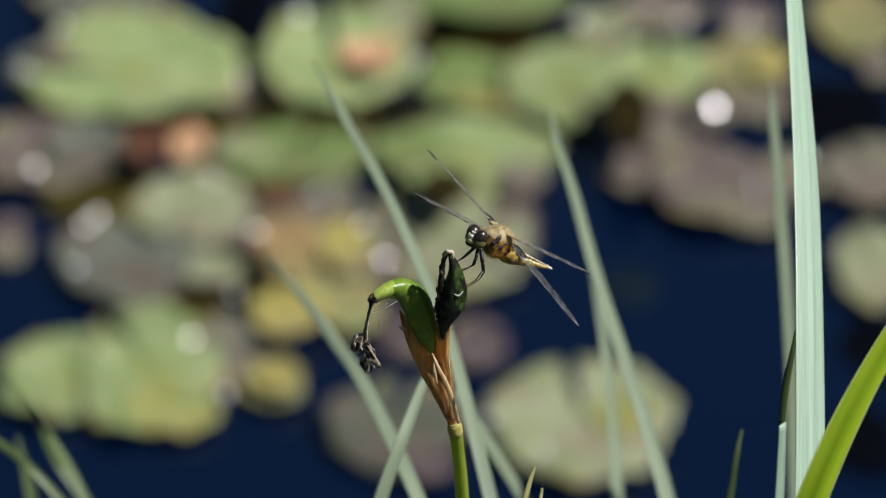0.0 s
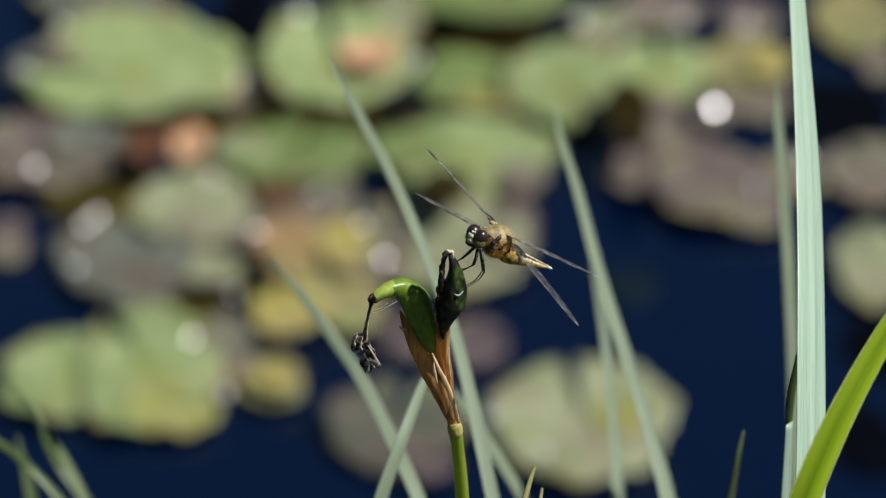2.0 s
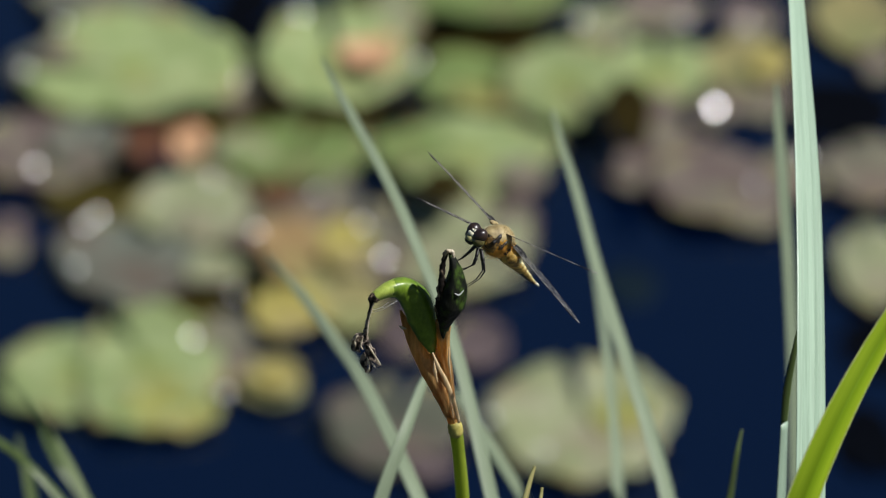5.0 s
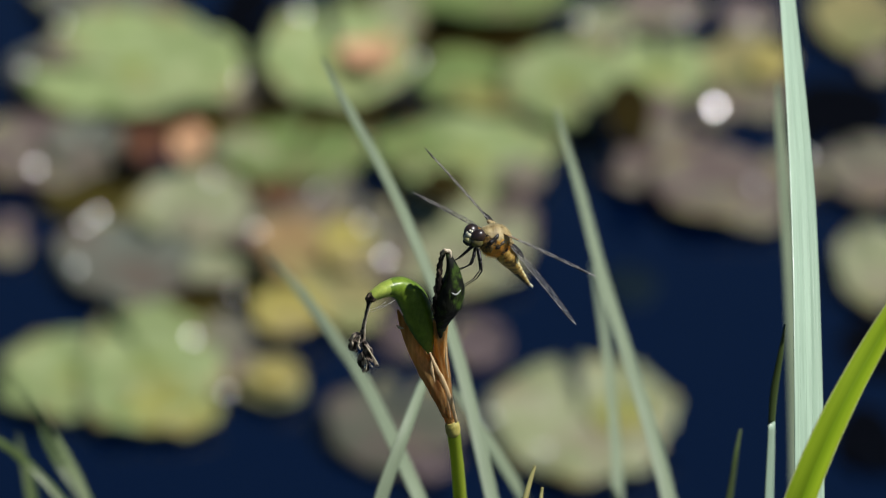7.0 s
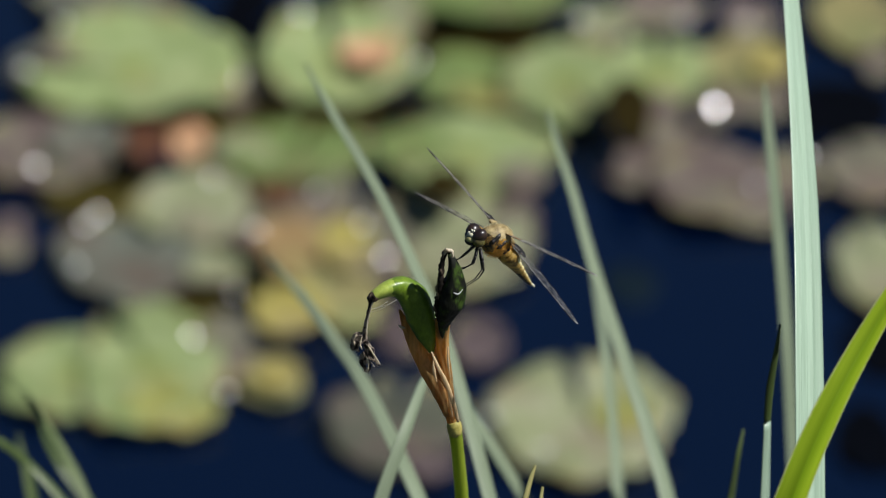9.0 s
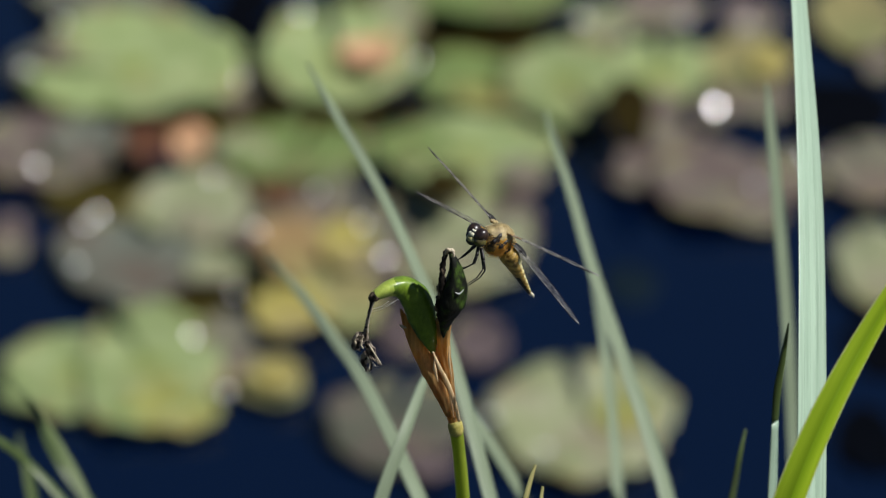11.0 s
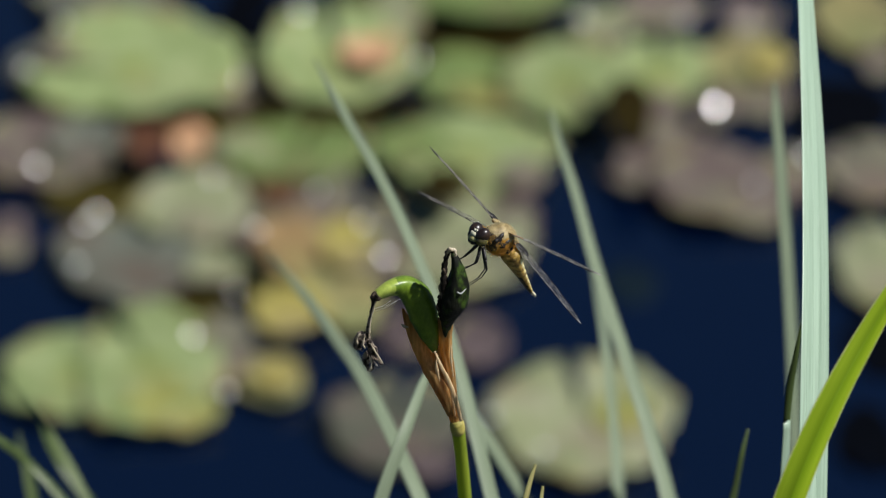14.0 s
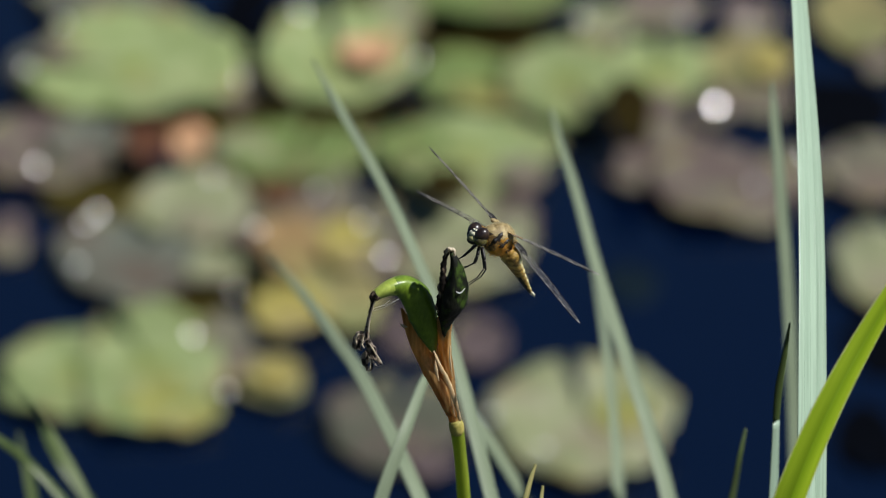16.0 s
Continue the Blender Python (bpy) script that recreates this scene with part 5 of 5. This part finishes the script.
def add_wing(owner, length, wide, hind):
    lead, trail = wing_mesh(length, wide, hind)
    n = 28
    bm, rows = bmesh.new(), []
    for i in range(n + 1):
        s = i / n
        row = []
        for j in range(7):
            f = j / 6
            yy = lead(s) + (trail(s) - lead(s)) * f
            row.append(bm.verts.new((s * length, yy, 0.00012 * math.sin(j * 3.14) + 0.0002 * math.cos(j * 2.1))))
        rows.append(row)
    for a, b in zip(rows, rows[1:]):
        for j in range(6):
            bm.faces.new((a[j], b[j], b[j + 1], a[j + 1]))
    wing = part("hind_wing" if hind else "fore_wing", bm, M["membrane"], owner, "clear veined wing with dark spots")
    vb = bmesh.new()

    def rib(points, r):
        tube(vb, points, [r, r], 5, 1)

    def spot(s, f):
        return Vector((s * length, lead(s) + (trail(s) - lead(s)) * f, 0.0001))
    for f, r in ((0.0, 0.00013), (0.09, 0.00006), (0.2, 0.00005), (0.4, 0.00003), (0.62, 0.00003), (0.82, 0.000025), (1.0, 0.00003)):
        rib([spot(i / 12, f) for i in range(13)], r)
    rnd = random.Random(5 + hind)
    for i in range(2, 44):
        s = i / 44
        for f0, f1 in ((0, 0.09), (0.09, 0.2), (0.2, 0.4), (0.4, 0.62), (0.62, 0.82), (0.82, 1.0)):
            e = rnd.uniform(-0.008, 0.008)
            rib([spot(min(1, s + e), f0), spot(min(1, s - e), f1)], 0.00004)
    part("vein_network", vb, M["vein"], wing, "dark brown wing veins with glints painted in as pale mottling")
    for a, b, name, w in ((0.83, 0.93, "wing_mark", 0.11), (0.47, 0.53, "node_spot", 0.13)):
        sb = bmesh.new()
        tube(sb, [spot(a, w / 2), spot((a + b) / 2, w / 2), spot(b, w / 2)], [0.0005, 0.0006, 0.0005], 6, 3, flat=0.45, across=(0, 1, 0))
        part(name, sb, M["black"], wing)
    sb = bmesh.new()
    if hind:
        tube(sb, [spot(0.02, 0.6), spot(0.07, 0.75), spot(0.12, 0.75), spot(0.18, 0.6)], [0.0012, 0.0027, 0.0024, 0.0005], 12, 5, flat=0.3, rough=0.2, across=(0, 1, 0))
    else:
        tube(sb, [spot(0.0, 0.3), spot(0.06, 0.35), spot(0.16, 0.4)], [0.0012, 0.0014, 0.0008], 10, 4, flat=0.12, across=(0, 1, 0))
    part("base_patch", sb, M["black"] if hind else M["amber"], wing)
    return wing


def wing_pose(base, span, twist=0.0):
    """A wing from its base along span; its leading edge is towards the head."""
    x = Vector(span).normalized()
    y = Vector((1, 0, 0))
    y = (y - x * y.dot(x)).normalized()
    m = Matrix((x, y, x.cross(y))).transposed().to_4x4()
    return Matrix.Translation(base) @ m @ pose(0, 0, 0, twist, 0, 0)


def aim(base, way, roll=0.0):
    """A pose at base whose -x axis points along way, z kept up."""
    x = -Vector(way).normalized()
    z = Vector((0, 0, 1))
    z = (z - x * z.dot(x)).normalized()
    return Matrix.Translation(base) @ Matrix((x, z.cross(x), z)).transposed().to_4x4() @ pose(0, 0, 0, roll, 0, 0)


FLY = {}
BODY = Matrix((((-0.6944, -0.4772, 0.5387)), ((0.5524, -0.8332, -0.0260)), ((0.4612, 0.2795, 0.8421)))).transposed().to_4x4()
BODY_AT = (0.01843, 1.38158, 1.09910)
WAIST = (-0.00592, 0.00090, -0.00335)
NECK = (0.00676, -0.00059, -0.00200)
R_FORE, R_HIND, L_FORE, L_HIND = (0.00318, -0.00250, 0.00031), (0.00135, -0.00472, 0.00395), (0.00030, 0.00225, 0.00317), (-0.00270, 0.00336, 0.00105)


def dragonfly():
    ob = empty("dragonfly", BODY_AT, "golden-brown dragonfly with clear spotted wings perched on a seed pod", "dragonfly", turn=BODY)
    FLY["body"] = ob
    bm = bmesh.new()
    ball(bm, (-0.4 * MM, 0, -0.6 * MM), (6.4 * MM, 4.7 * MM, 5.6 * MM), seg=28)
    ball(bm, (3.2 * MM, 0, -0.2 * MM), (3.0 * MM, 3.2 * MM, 3.6 * MM), seg=20)
    ball(bm, (-3.0 * MM, 0, 0.4 * MM), (3.6 * MM, 3.6 * MM, 3.9 * MM), seg=20)
    for v in bm.verts:
        v.co *= 1 + 0.05 * noise.noise(v.co * 500)
    for f in bm.faces:
        c = f.calc_center_median()
        f.material_index = 1 if c.z > (1.0 + 0.9 * noise.noise(c * 600)) * MM else 2 if c.x > (2.0 + 1.6 * noise.noise(c * 700)) * MM else 0
    thorax = part("thorax", bm, [M["thorax"], M["back"], M["front"]], ob, "furry golden thorax with a pale back")
    # dark side stripes, bedded in the skin
    for side in (1, -1):
        for x0, x1, z0, z1 in ((4.4, 2.4, -2.4, 2.6), (1.4, -0.6, -2.6, 1.4), (-2.4, -3.8, -3.6, -0.6)):
            bm = bmesh.new()
            pts = []
            for k in range(5):
                f = k / 4
                x, z = x0 + (x1 - x0) * f, z0 + (z1 - z0) * f
                yy = 4.35 * math.sqrt(max(0.05, 1 - ((x + 0.4) / 6.4) ** 2 - ((z + 0.6) / 5.6) ** 2))
                pts.append((x * MM, side * yy * MM, z * MM))
            tube(bm, pts, [0.35 * MM, 0.95 * MM, 0.7 * MM, 0.85 * MM, 0.25 * MM], 10, 5, rough=0.35)
            part("side_stripe", bm, M["black"], thorax, "black side stripe")
    # fur: pale on the back, golden on the flanks
    for name, top, fur in (("back_fur", True, M["hair_pale"]), ("side_fur", False, M["hair"])):
        bm, rnd = bmesh.new(), random.Random(3 + top)
        for _ in range(4200 if top else 5200):
            u, a = rnd.uniform(-1, 1), rnd.uniform(0, 6.283)
            d = Vector((u, math.sqrt(1 - u * u) * math.cos(a), math.sqrt(1 - u * u) * math.sin(a)))
            if (d.z + 0.5 * noise.noise(d * 2.5) > 0.3) != top:
                continue
            if not top and d.x > 0.3 and rnd.random() < 0.75:
                continue
            q = Vector((d.x * 6.3 - 0.4, d.y * 4.6, d.z * 5.5 - 0.6)) * MM
            tip = q + (d + Vector((rnd.uniform(-0.6, 0.6), rnd.uniform(-0.6, 0.6), rnd.uniform(-0.6, 0.6)))) * rnd.uniform(0.3, 0.8 if top else 1.3) * MM
            w = d.cross(Vector((rnd.random(), rnd.random(), rnd.random()))).normalized() * 0.04 * MM
            bm.faces.new((bm.verts.new(q + w), bm.verts.new(q - w), bm.verts.new(tip)))
        tagged(part(name, bm, fur, thorax, "pale straw fur" if top else "golden fur", smooth=False), kind="stuff")
    # head: two large eyes that meet on top, wrapped round a pale face
    bm = bmesh.new()
    ball(bm, (1.3 * HM, 0, -0.3 * HM), (2.1 * HM, 2.5 * HM, 2.4 * HM))
    head = part("head", bm, M["black"], ob, at=Matrix.Translation(NECK))
    FLY["head"] = head
    for side in (1, -1):
        bm = bmesh.new()
        ball(bm, (1.75 * HM, side * 1.72 * HM, 0.75 * HM), (2.2 * HM, 1.95 * HM, 2.45 * HM), pose(0, 0, 0, side * -22, -10, side * 10), 32)
        eye = part("eye", bm, M["eye"], head, "large glossy dark brown eye")
        bm = bmesh.new()
        ball(bm, (1.35 * HM, side * 1.95 * HM, -0.75 * HM), (2.05 * HM, 1.8 * HM, 1.85 * HM), seg=24)
        part("eye_underside", bm, M["eye_low"], eye, "greenish lower part of the eye")
    bm = bmesh.new()
    ball(bm, (3.25 * HM, 0, 0.05 * HM), (1.25 * HM, 1.55 * HM, 1.0 * HM), pose(0, 0, 0, 0, 14, 0))
    part("forehead", bm, M["brow"], head, "pale cream forehead")
    bm = bmesh.new()
    ball(bm, (3.3 * HM, 0, 1.15 * HM), (0.75 * HM, 0.9 * HM, 0.45 * HM))
    part("crown", bm, M["brow"], head, "pale bump between the eyes")
    bm = bmesh.new()
    ball(bm, (3.05 * HM, 0, 0.72 * HM), (1.15 * HM, 1.35 * HM, 0.22 * HM))
    part("brow_line", bm, M["black"], head, "black line across the brow")
    bm = bmesh.new()
    ball(bm, (3.0 * HM, 0, -1.35 * HM), (1.35 * HM, 1.75 * HM, 1.2 * HM))
    part("face", bm, M["face"], head, "pale yellow-green face")
    bm = bmesh.new()
    ball(bm, (2.7 * HM, 0, -2.35 * HM), (1.25 * HM, 1.7 * HM, 0.85 * HM))
    part("mouth", bm, M["black"], head)
    for side in (1, -1):
        bm = bmesh.new()
        tube(bm, [(3.5 * HM, side * 0.6 * HM, 1.2 * HM), (4.7 * HM, side * 1.0 * HM, 2.0 * HM), (5.6 * HM, side * 1.3 * HM, 2.4 * HM)], [0.12 * HM, 0.07 * HM, 0.04 * HM], 5, 3)
        part("feeler", bm, M["black"], head)
    # abdomen: tapering rings along -x, yellow along the flanks
    bm = bmesh.new()
    ball(bm, (0, 0, 0), (2.0 * MM, 2.6 * MM, 2.5 * MM))
    abdomen = part("abdomen", bm, M["abdomen"], ob, "tapered yellow and dark abdomen", at=aim(WAIST, (-0.02621, -0.00563, -0.00323)))
    FLY["abdomen"] = abdomen
    edge = [0.0, 3.2, 6.4, 9.8, 13.2, 16.4, 19.4, 22.0, 24.2, 25.8]
    wide = [4.0, 4.0, 3.4, 2.85, 2.4, 2.0, 1.65, 1.35, 1.05, 0.7]
    for i in range(9):
        bm = bmesh.new()
        a, b, ra, rb = edge[i], edge[i + 1], wide[i], wide[i + 1]
        tube(bm, [(-a * MM, 0, 0), (-(a * 0.8 + b * 0.2) * MM, 0, 0), (-(a * 0.2 + b * 0.8) * MM, 0, 0), (-b * MM, 0, 0)],
             [ra * 0.985 * MM, (ra * 0.8 + rb * 0.2) * 1.005 * MM, (ra * 0.2 + rb * 0.8) * 1.01 * MM, rb * 0.985 * MM], 20, 3, flat=0.8, across=(0, 1, 0))
        for f in bm.faces:
            c = f.calc_center_median()
            # index 2: sunlit top of the abdomen put in as pale upper faces
            f.material_index = 2 if i > 0 and c.z > 0.66 * ra * MM else 1 if i > 1 and 0.42 < c.z / (ra * MM) < 0.62 or i > 3 and c.z < (-0.75 + 0.07 * i) * ra * MM else 0
        seg = part("segment", bm, [M["abdomen"], M["black"], M["tip_and_lit_top"]], abdomen)
        if 1 <= i < 8:
            for side in (1, -1):
                bm = bmesh.new()
                ball(bm, (-(a * 0.55 + b * 0.45) * MM, side * (ra + rb) * 0.455 * MM, 0.2 * ra * MM), ((1.5 + 0.35 * (i % 3)) * MM * (1 - 0.05 * i), 0.10 * ra * MM, (0.20 + 0.07 * (i % 2)) * ra * MM), pose(0, 0, 0, 0, 0, side * 7), seg=12)
                part("yellow_spot", bm, M["spot"], seg, "bright yellow flank spot")
    for side in (1, -1):
        bm = bmesh.new()
        tube(bm, [(-25.2 * MM, side * 0.4 * MM, 0.2 * MM), (-26.8 * MM, side * 0.9 * MM, 0.3 * MM), (-28.4 * MM, side * 0.7 * MM, 0.1 * MM)], [0.45 * MM, 0.5 * MM, 0.15 * MM], 8, 3)
        part("tail_clasper", bm, M["tip_and_lit_top"], abdomen, "pale tail clasper")
    # wings
    FLY["right_fore"] = add_wing(ob, 38 * MM, 8.6 * MM, False)
    FLY["right_hind"] = add_wing(ob, 37 * MM, 11 * MM, True)
    FLY["left_fore"] = add_wing(ob, 38 * MM, 8.6 * MM, False)
    FLY["left_hind"] = add_wing(ob, 37 * MM, 11 * MM, True)
    for base, size in ((R_FORE, 1.0), (R_HIND, 1.0), (L_FORE, 1.25), (L_HIND, 1.1)):
        bm = bmesh.new()
        ball(bm, Vector(base) * 0.97, (1.3 * size * MM, 0.9 * size * MM, 0.8 * size * MM), seg=14)
        ball(bm, Vector(base) * 0.97 + Vector((-1.6, 0, 0.2)) * MM, (0.8 * size * MM, 0.7 * size * MM, 0.6 * size * MM), seg=12)
        for v in bm.verts:
            v.co += Vector((0.2, 0.2, 0.2)) * MM * noise.noise(v.co * 900)
        part("wing_root", bm, M["back"], thorax, "pale knobbly wing root")
    # legs: thigh, shin and foot, gripping the pod
    def add_leg(pts):
        bm = bmesh.new()
        for a, b, r0, r1 in ((0, 1, 0.55, 0.5), (1, 2, 0.45, 0.3), (2, 3, 0.28, 0.2), (3, 4, 0.2, 0.12)):
            tube(bm, [pts[a], Vector(pts[a]).lerp(Vector(pts[b]), 0.5), pts[b]], [r0 * MM, (r0 + r1) * 0.52 * MM, r1 * MM], 8, 2)
        part("leg", bm, M["black"], ob, "thin black jointed leg")
    add_leg([(0.00624, -0.00105, -0.00514), (0.00796, -0.00064, -0.00719), (0.00813, -0.00190, -0.00959), (0.00834, -0.00274, -0.01158), (0.00843, -0.00362, -0.01290)])
    add_leg([(0.00590, -0.00014, -0.00549), (0.00622, 0.00167, -0.00801), (0.00587, 0.00200, -0.01060), (0.00628, -0.00001, -0.01298), (0.00721, -0.00159, -0.01465)])
    add_leg([(0.00527, 0.00093, -0.00523), (0.00476, 0.00413, -0.00817), (0.00311, 0.00522, -0.01113), (0.00264, 0.00419, -0.01433), (0.00403, 0.00181, -0.01936)])
    add_leg([(0.00423, -0.00384, -0.00566), (0.00472, -0.00422, -0.00861), (0.00583, -0.00470, -0.01135), (0.00696, -0.00495, -0.01267), (0.00783, -0.00499, -0.01381)])
    add_leg([(0.00324, -0.00288, -0.00580), (0.00248, -0.00259, -0.00895), (0.00286, -0.00184, -0.01177), (0.00447, -0.00255, -0.01432), (0.00600, -0.00336, -0.01602)])
    add_leg([(0.00261, -0.00230, -0.00578), (0.00063, -0.00079, -0.00932), (-0.00002, 0.00086, -0.01185), (0.00094, 0.00100, -0.01557), (0.00315, -0.00003, -0.01932)])
    return ob


# ---- movement ----
def sway(thing, rows):
    """Swings a blade about its foot, in the plane across the line of sight; rows of seconds and thousandths of a radian to the right."""
    o = thing.matrix_basis.translation.copy()
    axis = Vector((0, math.cos(radians(28)), -math.sin(radians(28))))
    walk(thing, [(t, Matrix.Translation(o) @ Matrix.Rotation(a * 0.001, 4, axis)) for t, a in rows])


def shift(thing, rows):
    """Slides a thing to the right by millimetres."""
    m = thing.matrix_basis.copy()
    walk(thing, [(t, Matrix.Translation((x * MM, 0, 0)) @ m) for t, x in rows])


def motions():
    sway(BLADES["tall"], [(0, 0), (0.5, 8), (1, -3), (1.5, 14), (2, 6), (2.5, -4), (3, -2), (3.5, -3), (4, -1), (5, 4), (6, 4), (6.5, 3), (7, -12), (7.5, -12), (8, -12), (8.5, -15),
                          (9, -6), (10, 4), (11, 8), (11.5, 11), (12, 15), (12.5, 15), (13, 14), (13.5, 15), (14, 20), (14.5, 21), (15, 20), (15.5, 17), (16, 8)])
    sway(BLADES["behind"], [(0, 0), (1.5, 13), (2.5, 8), (3.5, 8), (5, 10), (6.5, 14), (7, 12), (8, -6), (9, -14), (10.5, -10), (11.5, -8), (12.5, 3), (14.5, 5), (16, 0)])
    sway(BLADES["lime"], [(0, 0.0), (0.5, -2.0), (1.5, -3.8), (2.5, -4.1), (3.5, -3.8), (5, -5.2), (6.5, -6.4), (7, -6.7), (8, -7.8), (9, -12.2), (10.5, -12.8), (11.5, -13.1), (12.5, -13.7), (13.5, -13.4), (14.5, -12.2), (16, -12.8)])
    sway(BLADES["thin"], [(0, 0.0), (1, -4.4), (2, 3.7), (3, -1.9), (4, 0.0), (5.2, 1.1), (6.4, 3.0), (7, -6.3), (7.5, -8.9), (8, -7.4), (9, -8.9), (10.2, -6.7), (11.5, -3.0), (12.5, 0.0), (13.5, -0.7), (14.5, 4.8), (15, 4.1), (16, -4.1)])
    sway(BLADES["left"], [(0, 0), (0.5, 0), (1, 5), (1.5, 11), (2, 32), (2.5, 0), (3, 7), (3.5, -3), (4, 4), (4.3, 2), (5.2, 20), (6.3, 46), (6.5, 64), (6.7, 22), (7, 16), (7.5, -14), (8, 33), (8.5, -13), (9, -20),
                          (10, -18), (11, -16), (11.5, -20), (12, -11), (12.5, 2), (13, -8), (13.5, -11), (14, 0), (14.5, 4), (15, 0), (16, -4)])
    sway(BLADES["right"], [(0, 0), (0.5, 4), (1, 5), (1.5, 1), (2, 11), (2.5, 11), (3, 8), (3.5, 8), (4, 4), (5.2, 8), (6.3, 16), (6.5, 24), (7, 16), (7.5, -9), (8, -4), (8.5, 4), (9, -4), (10.3, -8), (11.5, -11),
                           (12, -11), (12.5, -12), (13, -4), (13.5, -3), (14, 1), (15, 0), (16, 3)])
    sway(BLADES["right_low"], [(0, 0), (2, 5), (4, 2), (6.5, 14), (7.5, -5), (9, -3), (12, -6), (14, 0), (16, 2)])
    sway(BLADES["cross"], [(0, 0), (2, 2), (4, 0), (6.5, 4), (9, -3), (12, 0), (14, 3), (16, 0)])
    sway(BLADES["short"], [(0, 0), (1.5, 20), (3, 0), (5, 0), (7, -10), (9, 10), (12, 30), (14, 40), (16, 25)])
    sway(BLADES["west"], [(0, 0), (2, 0), (4, 4), (7, 20), (9, 16), (12, 3), (14.5, -6), (16, 0)])
    body = [(0, 0), (3, 0), (3.5, 0.29), (4.2, 0.29), (5.2, 0.0), (6.5, -0.38), (7, -0.95), (7.5, 0.2), (8, -0.38), (8.5, -0.76), (9, -0.38), (10.3, -0.1), (11.5, 0.1), (12, 0.3), (12.5, 0.57), (15.5, 0.55), (16, 0.2)]
    shift(FLY["iris"], body)
    shift(FLY["body"], body)
    # wings: a flick forward at about four seconds, then back to rest
    for key, base, rest, flick, twist, twist_flick in (
        ("right_fore", R_FORE, (0.00474, -0.03742, -0.00309), (0.00000, -0.03680, -0.00910), -6.0, 12.0),
        ("right_hind", R_HIND, (0.01253, -0.03333, 0.00997), (0.00696, -0.03592, 0.00531), 18.0, 14.5),
        ("left_fore", L_FORE, (-0.01378, 0.03508, 0.00392), (-0.00930, 0.03572, 0.00885), 4.0, -25.0),
        ("left_hind", L_HIND, (-0.01729, 0.03010, -0.01265), (-0.01120, 0.03431, -0.00791), -15.0, -16.5),
    ):
        a, b = wing_pose(base, rest, twist), wing_pose(base, flick, twist_flick)
        walk(FLY[key], [(0, a), (3.7, a), (3.85, wing_pose(base, Vector(rest).lerp(Vector(flick), 0.3), twist)), (4.0, b), (4.6, b), (5.2, a), (16, a)])
    up, low, lower = aim(WAIST, (-0.02636, -0.00548, -0.00071)), aim(WAIST, (-0.02452, -0.00651, -0.00917)), aim(WAIST, (-0.02352, -0.00420, -0.01209))
    walk(FLY["abdomen"], [(0, up), (3.7, up), (4.0, aim(WAIST, (-0.02642, -0.00518, -0.00449))), (4.3, aim(WAIST, (-0.02671, -0.00470, -0.00550))), (5.4, low), (9.2, low), (10.6, lower), (16, lower)])
    front = Matrix.Translation(NECK)
    right, up_way = Vector((-0.00013, 0.00011, 0.00009)).normalized(), Vector((0.00005, -0.00008, 0.00017)).normalized()
    turned = Matrix.Translation(Vector(NECK) + Vector((0.00141, -0.00153, 0.00106))) @ Matrix.Rotation(radians(-38), 4, right.cross(up_way))
    walk(FLY["head"], [(0, front), (3.75, front), (3.95, turned), (4.4, turned), (5.2, front), (16, front)])


setting()
lilies()
blades()
FLY["iris"] = iris()
dragonfly()
motions()
